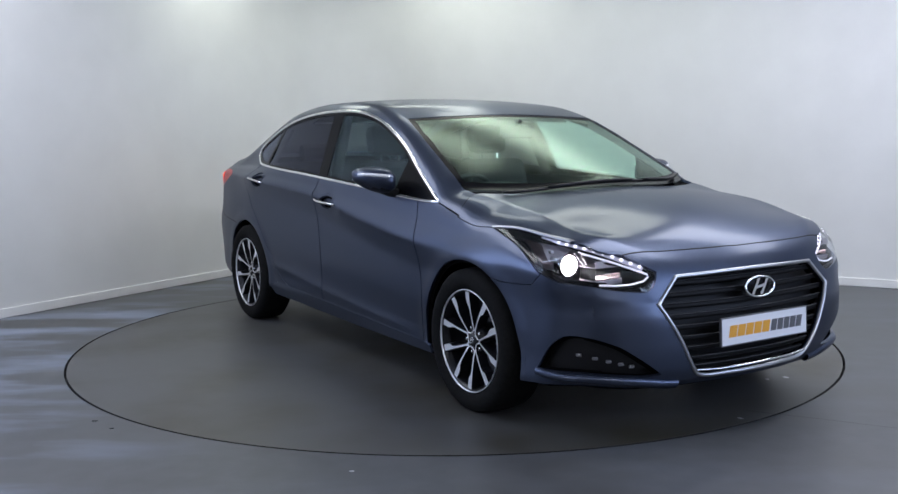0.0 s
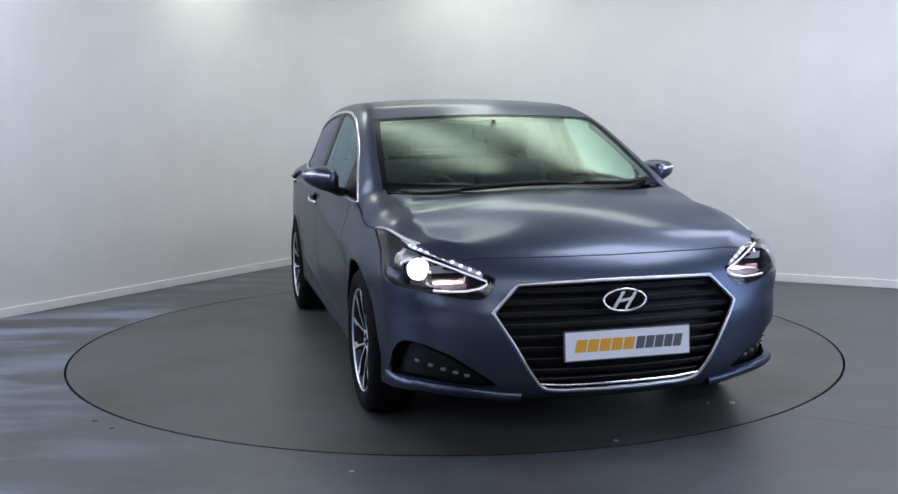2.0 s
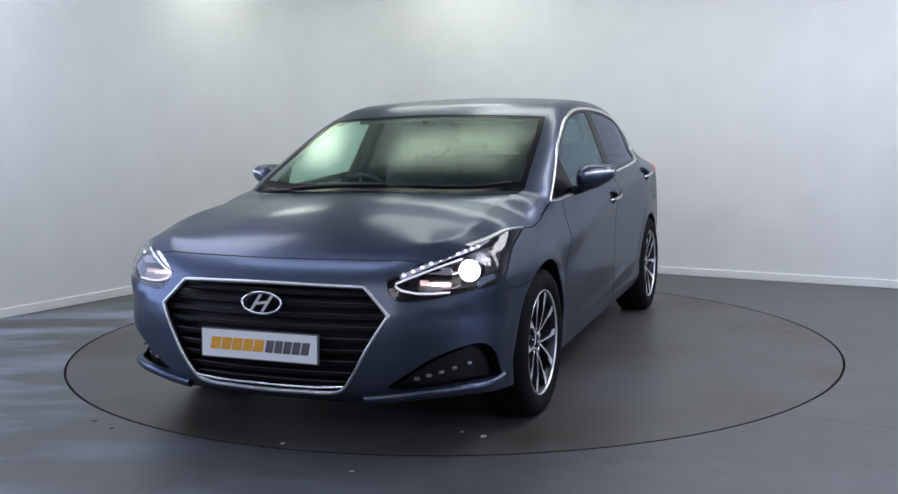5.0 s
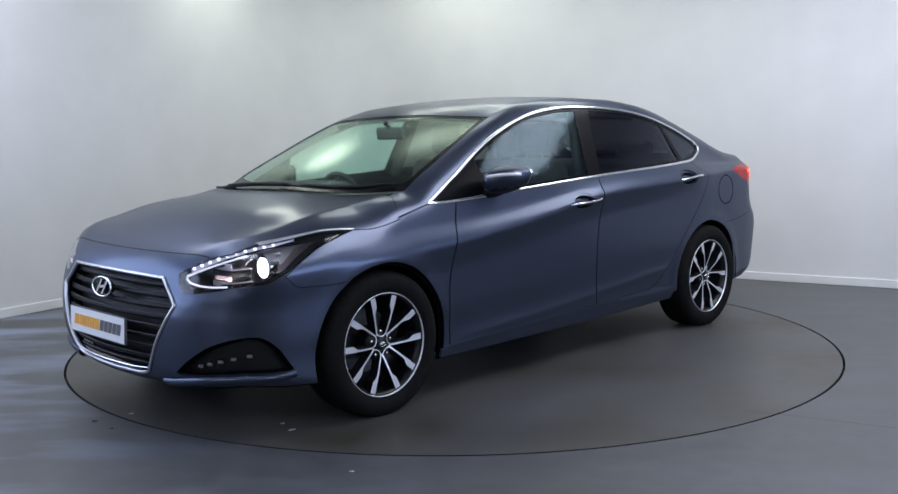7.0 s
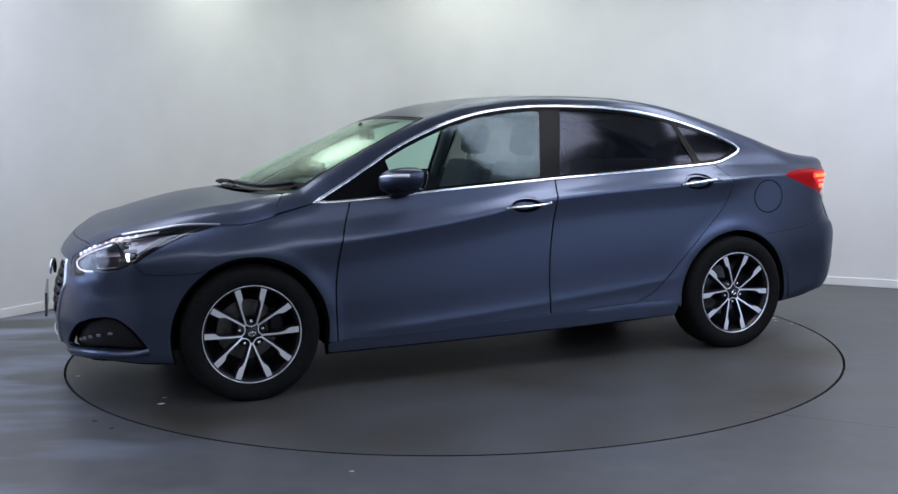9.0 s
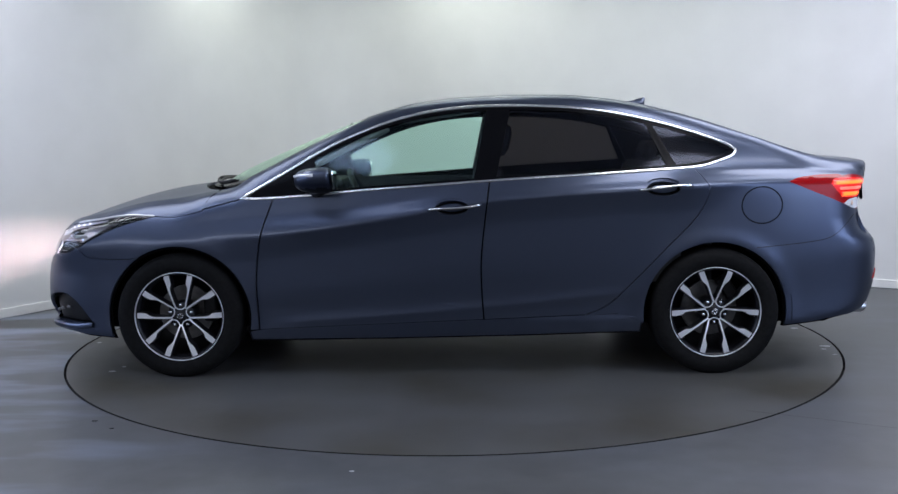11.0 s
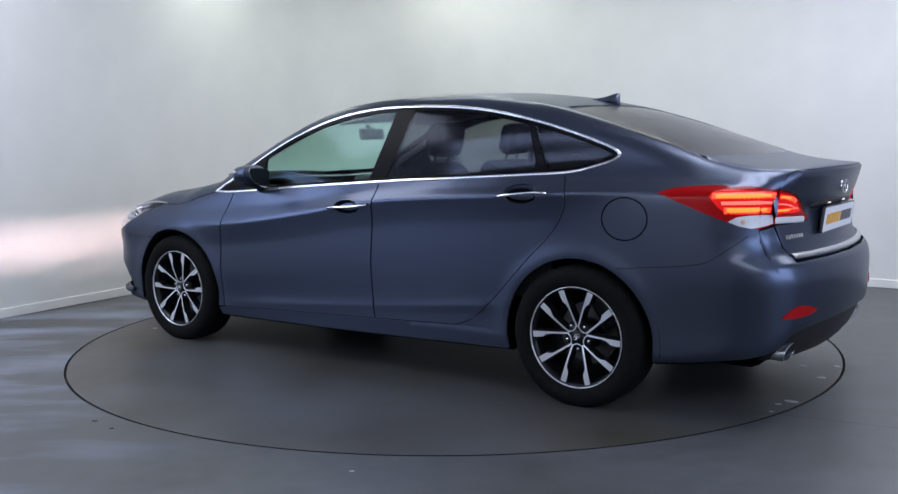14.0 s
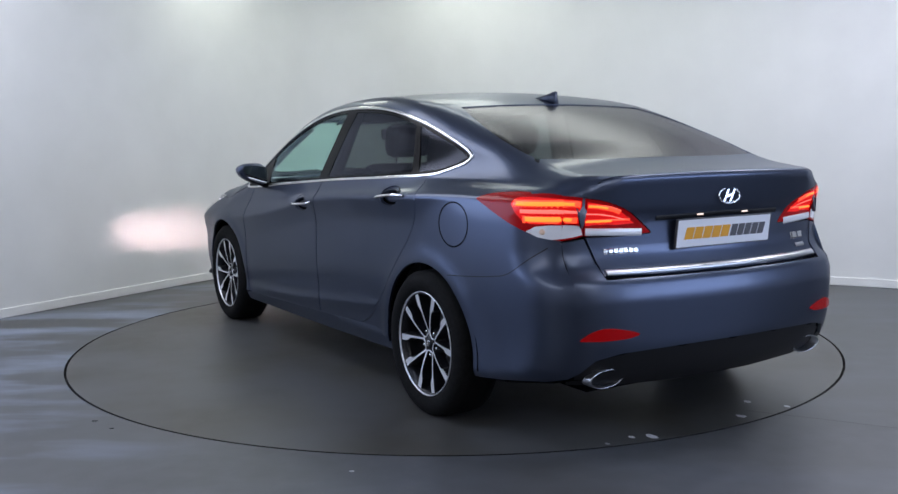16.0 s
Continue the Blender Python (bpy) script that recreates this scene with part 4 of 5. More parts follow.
panel("diffuser", "rear", mirrored_front([(0, 0.43), (0.3, 0.428), (0.62, 0.41), (0.70, 0.34), (0.70, 0.27), (0.5, 0.255), (0.2, 0.25), (0, 0.25)]), TRIM, car, "black plastic rear lower valance", depth=0.02, backing=False)

# windows
DLO = clean(WIN_TOP + WIN_LOW[1:])
WT, WL = curve([(p[0], p[1]) for p in WIN_TOP]), curve([(p[0], p[1]) for p in WIN_LOW if p[0] > -1.46])


def opening(x_top0, x_top1, x_low0, x_low1, inset=0.018):
    """A pane's outline between a front and a rear edge under the window line."""
    n = 16
    t = np.linspace(0, 1, n)
    up = [(x, float(WT(x)) - inset - 0.004) for x in x_top0 + (x_top1 - x_top0) * t]
    lo = [(x, float(WL(x)) + inset) for x in x_low1 + (x_low0 - x_low1) * t]
    return clean(up + lo)


pane_f = opening(0.70, -0.20, 0.66, -0.13)
pane_r = opening(-0.325, -1.02, -0.245, -1.12)
pane_q = clean([(x, float(WT(x)) - 0.022) for x in np.linspace(-1.06, -1.44, 10)] + [(-1.465, 1.145)] + [(x, float(WL(x)) + 0.02) for x in np.linspace(-1.42, -1.17, 8)])
both("window_trim", "side", DLO, GLOSSB, car, "black window surround and pillar trim", holes=[pane_f, pane_r, pane_q], depth=0.004, backing=False, gap=0.001)
for nm, lp, gm, lb in (("front_window", pane_f, SIDEGLASS, "lightly tinted door glass"), ("rear_door_window", pane_r, DARKGLASS, "dark privacy glass"), ("quarter_window", pane_q, DARKGLASS, "dark privacy glass")):
    for o in both(nm, "side", lp, gm, car, lb, depth=0.007, backing=False, gap=-0.004, edge=0.003):
        o.visible_shadow = False
both("quarter_trim", "side", pane_q, DASH, car, "dark inner pillar trim", depth=0.05, backing=False, gap=-0.01)
for s in (False, True):
    strip("window_chrome", "side", grow(DLO, 0.001), 0.0135, CHROME, car, "chrome window surround", mirror=s, height=0.005)

# grille
grille = panel("grille", "front", grow(GRILLE_LOOP, 0.012), TRIM, car, "black radiator grille", depth=0.075, backing=False, gap=0)
GW = curve([(0.246, 0.30), (0.26, 0.32), (0.318, 0.372), (0.435, 0.44), (0.560, 0.515), (0.663, 0.41)])
for z in (0.632, 0.588, 0.545, 0.502, 0.458, 0.414, 0.370, 0.326, 0.288):
    w = float(GW(z)) - 0.006
    pts = [(y, z) for y in np.linspace(-w, w, 31)]
    strip("slat", "front", pts, 0.022, SLAT, grille, closed=False, height=0.006, depth=0.028)
    strip("slat_edge", "front", [(y, q + 0.009) for y, q in pts], 0.0028, SLATEDGE, grille, "thin bright slat edge", closed=False, height=0.009, depth=0.028)
strip("grille_frame", "front", GRILLE_LOOP, 0.0135, SATIN, car, "satin chrome grille surround", height=0.008)
low_line = [(y, 0.272 + 0.10 * max(0, abs(y) - 0.22) ** 1.2) for y in np.linspace(-0.335, 0.335, 30)]
strip("grille_strip", "front", low_line, 0.008, CHROME, car, "thin chrome lower grille strip", closed=False, height=0.006)
for s in (False, True):
    fog = panel("fog_recess", "front", clean([(y, z) for y, z in FOG_UP] + [(0.79, 0.438), (0.79, 0.285)] + FOG_LOW), TRIM, car, "black fog lamp recess", depth=0.04, backing=False, gap=-0.01, mirror=s, edge=0.0008)
    panel("fog_recess_side", "side", clean([(x, z) for x, z in corner_front(0.28, 0.44)] + line([(2.060, 0.448), (2.005, 0.441), (1.940, 0.391), (1.865, 0.284)]) + [(1.95, 0.280)]), TRIM, car, "black fog lamp recess", depth=0.04, backing=False, gap=-0.008, mirror=s, edge=0.0008)
    for k in range(5):
        y, z = 0.605 + 0.042 * k, 0.312 + 0.0115 * k
        P = skin("front", np.array([y]), np.array([z]), 0.03)
        n = skin_normal(P)[0]
        sg = -1 if s else 1
        bm = bmesh.new()
        q = Vector((n[0], n[1] * sg, n[2])).to_track_quat("Z", "Y").to_matrix().to_4x4()
        box(bm, (0.022, 0.012, 0.012), Matrix.Translation((P[0][0], P[0][1] * sg, P[0][2])) @ q, 0.003)
        part("fog_led", bm, FOGLED, car, "small unlit clear lamp cell")

for s in (False, True):
    strip("bumper_blade", "front", line([(0.790, 0.267), (0.66, 0.258), (0.56, 0.245), (0.46, 0.228), (0.405, 0.224)], 0.02), 0.032, PAINT, car, "body-coloured blade under the fog lamp", closed=False, height=0.016, mirror=s)
    strip("bumper_blade", "side", line([(float(front_x(YF, 0.266)[0]) + 0.012, 0.267), (2.03, 0.264), (1.95, 0.266), (1.872, 0.276)], 0.02), 0.030, PAINT, car, "body-coloured blade under the fog lamp", closed=False, height=0.016, mirror=s)

# wheel arches and underside
bm = bmesh.new()
box(bm, (2.0, 1.56, 0.16), Matrix.Translation((0.02, 0, 0.275)), 0.02)
box(bm, (4.2, 1.16, 0.22), Matrix.Translation((0.0, 0, 0.31)), 0.05)
part("underbody", bm, BACK, car, "black underside")
for cx in (AXLE_F, AXLE_R):
    for s in (1, -1):
        bm = bmesh.new()
        prof = [(0.40, 0.55), (0.40, 0.87)]
        n = 30
        rows = []
        for i in range(n + 1):
            a = radians(-6 + 192 * i / n)
            rows.append([bm.verts.new((cx + r * math.cos(a), s * h, 0.315 + r * math.sin(a))) for r, h in prof])
        for i in range(n):
            bm.faces.new((rows[i][0], rows[i][1], rows[i + 1][1], rows[i + 1][0]))
        c0 = bm.verts.new((cx, s * 0.55, 0.315))
        for i in range(n):
            bm.faces.new((c0, rows[i][0], rows[i + 1][0]))
        part("wheel_liner", bm, BACK, car)


# ------------------------------------------------------------------ wheels
def wheel():
    root = new("wheel")
    bm = bmesh.new()
    R = WHEEL_R + 0.007
    lathe(bm, [(0.228, -0.09), (0.262, -0.108), (0.300, -0.108), (R - 0.004, -0.088), (R, -0.05), (R, 0.05), (R - 0.004, 0.084), (0.305, 0.103), (0.285, 0.109), (0.262, 0.108), (0.238, 0.098), (0.231, 0.088), (0.228, 0.06), (0.228, -0.09)], 72)
    part("tyre", bm, RUBBER, root, "black low-profile tyre", smooth=True)
    bm = bmesh.new()
    lathe(bm, [(0.233, 0.094), (0.2335, 0.098), (0.2315, 0.0995), (0.2293, 0.098), (0.2285, 0.090)], 72)
    part("rim_lip", bm, MACHINED, root, "bright machined rim edge", smooth=True)
    bm = bmesh.new()
    lathe(bm, [(0.230, -0.09), (0.230, 0.092), (0.222, 0.090), (0.212, 0.05), (0.205, -0.06), (0.10, -0.07), (0.0005, -0.07)], 60)
    part("rim_barrel", bm, RIMDARK, root, "dark painted rim barrel", smooth=True)
    # brake disc and caliper
    bm = bmesh.new()
    lathe(bm, [(0.0005, -0.03), (0.07, -0.03), (0.075, -0.045), (0.145, -0.045), (0.145, -0.068), (0.0005, -0.068)], 48)
    part("brake_disc", bm, DISC, root, "worn steel brake disc", smooth=False)
    bm = bmesh.new()
    box(bm, (0.07, 0.05, 0.15), Matrix.Translation((-0.135, -0.03, 0.03)), 0.012)
    part("brake_caliper", bm, TRIM, root)
    # five pairs of spokes, each pair a U round its wheel bolt
    for k in range(5):
        mid = 90 + 72 * k
        for sgn in (-1, 1):
            bm = bmesh.new()
            a = radians(mid + sgn * 17.5)
            ux, uz = math.cos(a), math.sin(a)
            tx, tz = -uz * sgn, ux * sgn
            bx, bz = math.cos(radians(mid)), math.sin(radians(mid))
            hx, hz = bx * 0.040 - bz * sgn * 0.019, bz * 0.040 + bx * sgn * 0.019
            ex, ez = ux * 0.227, uz * 0.227
            rows = []
            for i in range(11):
                t = i / 10
                x, z = hx + (ex - hx) * t, hz + (ez - hz) * t
                wid = 0.0085 + 0.018 * (1 / (1 + math.exp(-(t - 0.64) * 34))) + 0.002 * t
                y = 0.086 - 0.018 * (1 - t) ** 2 + 0.004 * t
                rows.append([(x + tx * u, y + dy, z + tz * u) for u, dy in ((0.016, -0.045), (0.0105, -0.003), (0.010, 0.0), (0.010 - wid, 0.0), (0.0095 - wid, -0.003), (0.004 - wid, -0.045))])
            vs = [[bm.verts.new(p) for p in r] for r in rows]
            for i in range(10):
                for j in range(5):
                    f = bm.faces.new((vs[i][j], vs[i][j + 1], vs[i + 1][j + 1], vs[i + 1][j]))
                    lit = j == 2
                    f.material_index = 0 if lit else 1
            bmesh.ops.recalc_face_normals(bm, faces=bm.faces)
            part("spoke", bm, [MACHINED, RIMDARK], root, "machined face spoke with dark sides")
        # dark web and bright lip at the foot of the pair
        bm = bmesh.new()
        m = Matrix(((math.cos(radians(mid)), 0, -math.sin(radians(mid)), 0), (0, 1, 0, 0), (math.sin(radians(mid)), 0, math.cos(radians(mid)), 0), (0, 0, 0, 1)))
        lip = [m @ Vector((0.044 - 0.010 * math.cos(q), 0.0705, 0.020 * math.sin(q))) for q in np.linspace(-1.5, 1.5, 11)]
        tube(bm, lip, 0.0028, 6)
        part("spoke_foot", bm, MACHINED, root, smooth=True)
        bm = bmesh.new()
        prof = [(0.0005, 0.069), (0.006, 0.069), (0.0075, 0.066), (0.0075, 0.04)]
        lathe(bm, prof, 12)
        bmesh.ops.translate(bm, verts=bm.verts, vec=m @ Vector((0.057, 0, 0)))
        part("wheel_bolt", bm, CHROME, root, smooth=True)
    bm = bmesh.new()
    lathe(bm, [(0.0005, 0.078), (0.024, 0.076), (0.030, 0.072), (0.033, 0.066), (0.060, 0.058), (0.075, 0.045), (0.075, -0.03)], 40)
    part("hub", bm, RIMDARK, root, "dark wheel hub", smooth=True)
    bm = bmesh.new()
    ring = [(0.017 * math.cos(q), 0.0785, 0.011 * math.sin(q)) for q in np.linspace(0, 2 * math.pi, 25)[:-1]]
    tube(bm, ring, 0.0015, 6, True)
    for sx in (-1, 1):
        box(bm, (0.003, 0.003, 0.016), Matrix.Translation((sx * 0.005, 0.078, 0)) @ Matrix.Rotation(radians(25), 4, "Y"))
    part("hub_badge", bm, CHROME, root, "small chrome oval badge", smooth=True)
    return root


wheel_at = [(AXLE_F, 0.797, 0), (AXLE_F, -0.797, 180), (AXLE_R, 0.797, 0), (AXLE_R, -0.797, 180)]
first = wheel()
for i, (x, y, rz) in enumerate(wheel_at):
    w = first if i == 0 else copy_thing(first, Matrix())
    w.parent = car
    w.matrix_basis = pose(x, y, WHEEL_R, 0, (0, 20, 36, 11)[i], rz)


# ------------------------------------------------------------------ car: lamps
def on_skin(view, u, v, depth=0.0, s=1):
    P = skin(view, np.array([float(u)]), np.array([float(v)]), depth)
    n = skin_normal(P)[0]
    return Vector((P[0][0], P[0][1] * s, P[0][2])), Vector((n[0], n[1] * s, n[2]))


def aligned(p, n):
    return Matrix.Translation(p) @ n.to_track_quat("Z", "Y").to_matrix().to_4x4()


def bead(bm, p, n, size, segs=10):
    bmesh.ops.create_uvsphere(bm, u_segments=segs, v_segments=6, radius=1, matrix=aligned(p, n) @ Matrix.Diagonal((*size, 1)))


edge_top = skin("top", np.array([p[0] for p in HL_TOP]), np.array([p[1] for p in HL_TOP]))
Z_TURN = float(np.interp(YF, edge_top[:, 1], edge_top[:, 2]))
hl_front = clean(HL_NOSE[:-1] + [(p[1], p[2]) for p in edge_top if p[1] < YF - 0.004] + [(YF, Z_TURN), (YF, 0.70)] + HL_IN)
hl_side = clean(corner_front(0.640, Z_TURN, 10) + [(p[0], p[2]) for p in edge_top if p[1] > YF + 0.004] + HL_LOW[1:])
for sgn, mir in ((1, False), (-1, True)):
    bm = bmesh.new()
    box(bm, (0.02, 0.30, 0.15), Matrix.Translation((1.90, sgn * 0.615, 0.685)), 0.004)
    box(bm, (0.36, 0.02, 0.12), Matrix.Translation((1.74, sgn * 0.752, 0.735)) @ Matrix.Rotation(radians(-9 * sgn), 4, "Z"), 0.004)
    lamp = part("headlamp", bm, LAMPBLACK, car, "clear-lensed headlamp with lit projector and daytime lights")
    panel("lens", "front", hl_front, LENS, lamp, "clear plastic lens", depth=0.002, backing=False, gap=0.001, edge=0.004, mirror=mir).visible_shadow = False
    panel("lens", "side", hl_side, LENS, lamp, "clear plastic lens", depth=0.002, backing=False, gap=0.001, edge=0.004, mirror=mir).visible_shadow = False
    panel("lamp_bowl", "side", [(1.56, 0.836), (1.68, 0.810), (1.80, 0.781), (1.86, 0.745), (1.90, 0.722), (1.93, 0.735), (1.925, 0.785), (1.86, 0.812), (1.78, 0.828), (1.68, 0.838)], BOWL, lamp, "silvery inner lamp bowl", depth=0.042, backing=False, gap=0.0, edge=0.004, mirror=mir, cell=0.02)
    # projector: bezel, glowing lens, and the slot that throws the flat-topped beam
    c = Vector((1.93, sgn * 0.742, 0.706))
    bm = bmesh.new()
    lathe(bm, [(0.042, 0.002), (0.045, 0.008), (0.049, 0.002), (0.054, -0.03), (0.042, -0.03), (0.042, 0.002)], 32, "x")
    bmesh.ops.translate(bm, verts=bm.verts, vec=c)
    part("projector_bezel", bm, CHROME, lamp, "chrome projector ring", smooth=True)
    bm = bmesh.new()
    lathe(bm, [(0.0005, 0.016), (0.014, 0.014), (0.028, 0.007), (0.041, -0.006)], 28, "x")
    bmesh.ops.translate(bm, verts=bm.verts, vec=c)
    part("projector_lens", bm, GLOW, lamp, "glowing projector lens", smooth=True)
    bm = bmesh.new()
    s0 = Vector((1.985, sgn * 0.650, 0.686))
    box(bm, (0.004, 0.05, 0.02), Matrix.Translation(s0))
    part("bulb", bm, BEAM, lamp, "lit headlamp bulb")
    bm = bmesh.new()
    for x, y, z, a, b, d in ((0.035, 0, 0.016, 0.09, 0.136, 0.004), (0.035, 0, -0.029, 0.09, 0.136, 0.004), (0.035, 0.066, -0.01, 0.09, 0.004, 0.05), (0.035, -0.066, -0.01, 0.09, 0.004, 0.05), (-0.008, 0, -0.01, 0.004, 0.136, 0.05), (0.080, 0, 0.006, 0.004, 0.136, 0.024)):
        box(bm, (a, b, d), Matrix.Translation((s0.x + x, s0.y + y, s0.z + z)))
    part("bulb_shroud", bm, BACK, lamp, "dark beam shield")
    bm = bmesh.new()
    for x, z, a, d in ((0.035, 0.0200, 0.10, 0.003), (0.084, 0.033, 0.004, 0.028), (0.084, -0.040, 0.004, 0.020), (0.035, -0.0330, 0.10, 0.003)):
        box(bm, (a, 0.142, d), Matrix.Translation((s0.x + x, s0.y, s0.z + z)), 0.001)
    part("reflector_trim", bm, BOWL, lamp, "silvery trim round the dipped beam")
    # row of daytime lights
    ledge = [on_skin("front", y, z, 0.022, sgn)[0] for y, z in line([(0.532, 0.697), (0.60, 0.728), (0.665, 0.757), (0.73, 0.781)], 0.02)]
    ledge += [on_skin("side", x, z, 0.022, sgn)[0] for x, z in line([(1.90, 0.792), (1.85, 0.803), (1.80, 0.812)], 0.02)]
    bm = bmesh.new()
    tube(bm, ledge, 0.010, 8)
    part("lamp_ledge", bm, LEDGE, lamp, "pale ledge that carries the daytime lights", smooth=True)
    run = np.concatenate([[0], np.cumsum([(ledge[i + 1] - ledge[i]).length for i in range(len(ledge) - 1)])])
    for k in range(10):
        at = run[-1] * (0.03 + 0.085 * k)
        p = Vector([float(np.interp(at, run, [q[c] for q in ledge])) for c in range(3)])
        n = Vector((0.75, 0.45 * sgn, 0.5)).normalized()
        bm = bmesh.new()
        bead(bm, p + n * 0.010, n, (0.007, 0.0065, 0.005))
        part("daytime_led", bm, LED, lamp, "lit white daytime light")
    bm = bmesh.new()
    pts = [on_skin("front", y, z, 0.018, sgn)[0] for y, z in ((0.74, 0.762), (0.67, 0.736), (0.60, 0.708), (0.545, 0.686), (0.522, 0.676), (0.520, 0.666), (0.545, 0.650), (0.60, 0.640), (0.66, 0.638), (0.72, 0.642))]
    tube(bm, pts, 0.0042, 8)
    part("light_guide", bm, GUIDE, lamp, "white light guide strip", smooth=True)
    bm = bmesh.new()
    p, n = on_skin("side", 1.93, 0.735, 0.03, sgn)
    box(bm, (0.06, 0.014, 0.02), Matrix.Translation(p) @ Matrix.Rotation(radians(14 * sgn), 4, "Z"), 0.005)
    box(bm, (0.03, 0.014, 0.016), Matrix.Translation(p + Vector((-0.02, 0, 0.03))) @ Matrix.Rotation(radians(14 * sgn), 4, "Z"), 0.004)
    part("side_reflector", bm, SATIN, lamp, "small bright side reflector")
    # bright edge on the upper rear of the lamp
    strip("lamp_edge", "side", [p for p in side_of_top([q for q in HL_TOP if q[0] < 1.97])], 0.006, SATIN, lamp, "thin chrome lamp edge", closed=False, height=0.003, mirror=mir)

# tail lamps, the outer half on the body and the inner half on the boot lid
tl_side = clean(TL_UP + corner_rear(1.008, 0.834) + TL_LOW[::-1][1:])
tl_rear = clean([(YR, 1.006), (0.69, 1.003), (0.661, 0.998), (0.652, 0.93), (0.645, 0.85), (0.68, 0.842), (YR, 0.834)])
tl_inner = clean([(0.652, 0.995)] + LAMP_IN[1:] + [(0.363, 0.852), (0.50, 0.848), (0.638, 0.849), (0.645, 0.93)])
for sgn, mir in ((1, False), (-1, True)):
    tail = panel("tail_lamp", "side", tl_side, REDLENS, car, "red tail lamp with lit amber-red light bars", backgrow=0.0, gap=0.0, mirror=mir, cell=0.02)
    panel("lamp_return", "rear", tl_rear, REDLENS, tail, backgrow=0.0, gap=0.0, mirror=mir, cell=0.02)
    inner = panel("boot_lamp", "rear", tl_inner, REDLENS, car, "red boot-lid tail lamp with lit light bars", backgrow=0.0, gap=0.0012, mirror=mir, cell=0.02)
    # red-lit chamber round the bars
    panel("lit_chamber", "side", clean(line([(-1.955, 0.972), (-1.975, 0.994), (-2.03, 1.0), (-2.10, 0.998)]) + corner_rear(0.994, 0.897, 6) + line([(-2.08, 0.897), (-2.03, 0.90), (-1.99, 0.93), (-1.955, 0.972)])), REDLIT, tail, "red-lit lamp chamber", backing=False, push=0.0012, gap=0, mirror=mir, edge=0.003, cell=0.015)
    panel("lit_chamber", "rear", clean([(YR, 0.994), (0.69, 0.991), (0.664, 0.987), (0.656, 0.93), (0.653, 0.899), (YR, 0.897)]), REDLIT, tail, "red-lit lamp chamber", backing=False, push=0.0012, gap=0, mirror=mir, edge=0.003, cell=0.015)
    panel("lit_chamber", "rear", clean([(0.642, 0.982), (0.58, 0.970), (0.50, 0.94), (0.435, 0.893), (0.50, 0.889), (0.638, 0.889), (0.641, 0.93)]), REDLIT, inner, "red-lit lamp chamber", backing=False, push=0.0012, gap=0, mirror=mir, edge=0.003, cell=0.015)
    for z0, z1, x0, wide, m, soft in ((0.974, 0.976, -1.968, 0.020, TAILLIT, REDBAR), (0.945, 0.946, -2.005, 0.008, TAILLED, TAILLED), (0.916, 0.916, -2.015, 0.022, TAILLIT, REDBAR)):
        x1 = float(rear_x(YR, np.array([z1]))[0])
        seen = [(x0 + (x1 - x0) * t, z0 + (z1 - z0) * t) for t in np.linspace(0, 1, 13)]
        strip("light_bar", "side", seen, wide + 0.009, soft, tail, "red edge of a lit light bar", closed=False, height=0.0016, mirror=mir)
        if m is TAILLIT:
            strip("light_bar", "side", seen[1:], wide - 0.004, m, tail, "lit amber-red light bar", closed=False, height=0.0024, mirror=mir)
        back = [(YR - 0.054 * t, z1 - 0.003 * t) for t in np.linspace(0, 1, 9)]
        strip("light_bar", "rear", back, wide + 0.004, soft, tail, "red edge of a lit light bar", closed=False, height=0.0016, mirror=mir)
        if m is TAILLIT:
            strip("light_bar", "rear", back[:6], wide - 0.008, m, tail, "lit amber-red light bar", closed=False, height=0.0024, mirror=mir)
        reach = {0.974: 0.505, 0.945: 0.475, 0.916: 0.455}[z0]
        lid = [(0.638 + (reach - 0.638) * t, z1 - 0.011 - 0.028 * t * t * (z0 > 0.93)) for t in np.linspace(0, 1, 13)]
        strip("light_bar", "rear", lid, wide * 0.9, soft, inner, "red edge of a lit light bar", closed=False, height=0.0016, mirror=mir)
        if m is TAILLIT:
            strip("light_bar", "rear", lid[:8], wide * 0.42, m, inner, "lit amber-red light bar", closed=False, height=0.0024, mirror=mir)
    strip("clear_section", "rear", [(0.636 - 0.018 * k, 0.866 - 0.0007 * k) for k in range(14)], 0.028, CLEARLENS, inner, "clear reversing lamp section", closed=False, height=0.003, mirror=mir)
    panel("clear_section", "side", clean([(-2.03, 0.868), (-2.06, 0.887), (-2.10, 0.893)] + corner_rear(0.893, 0.842, 5) + [(-2.11, 0.838), (-2.07, 0.848)]), CLEARLENS, tail, "clear indicator section", backing=False, push=0.003, gap=0, mirror=mir, edge=0.006, cell=0.015)
    panel("clear_section", "rear", clean([(YR, 0.894), (0.69, 0.893), (0.654, 0.890), (0.648, 0.856), (0.68, 0.848), (YR, 0.842)]), CLEARLENS, tail, "clear indicator section", backing=False, push=0.003, gap=0, mirror=mir, edge=0.006, cell=0.015)
    bm = bmesh.new()
    p, n = on_skin("side", -2.085, 0.868, -0.003, sgn)
    bead(bm, p, n, (0.012, 0.012, 0.004))
    part("indicator_bulb", bm, AMBER, tail, "amber indicator bulb")
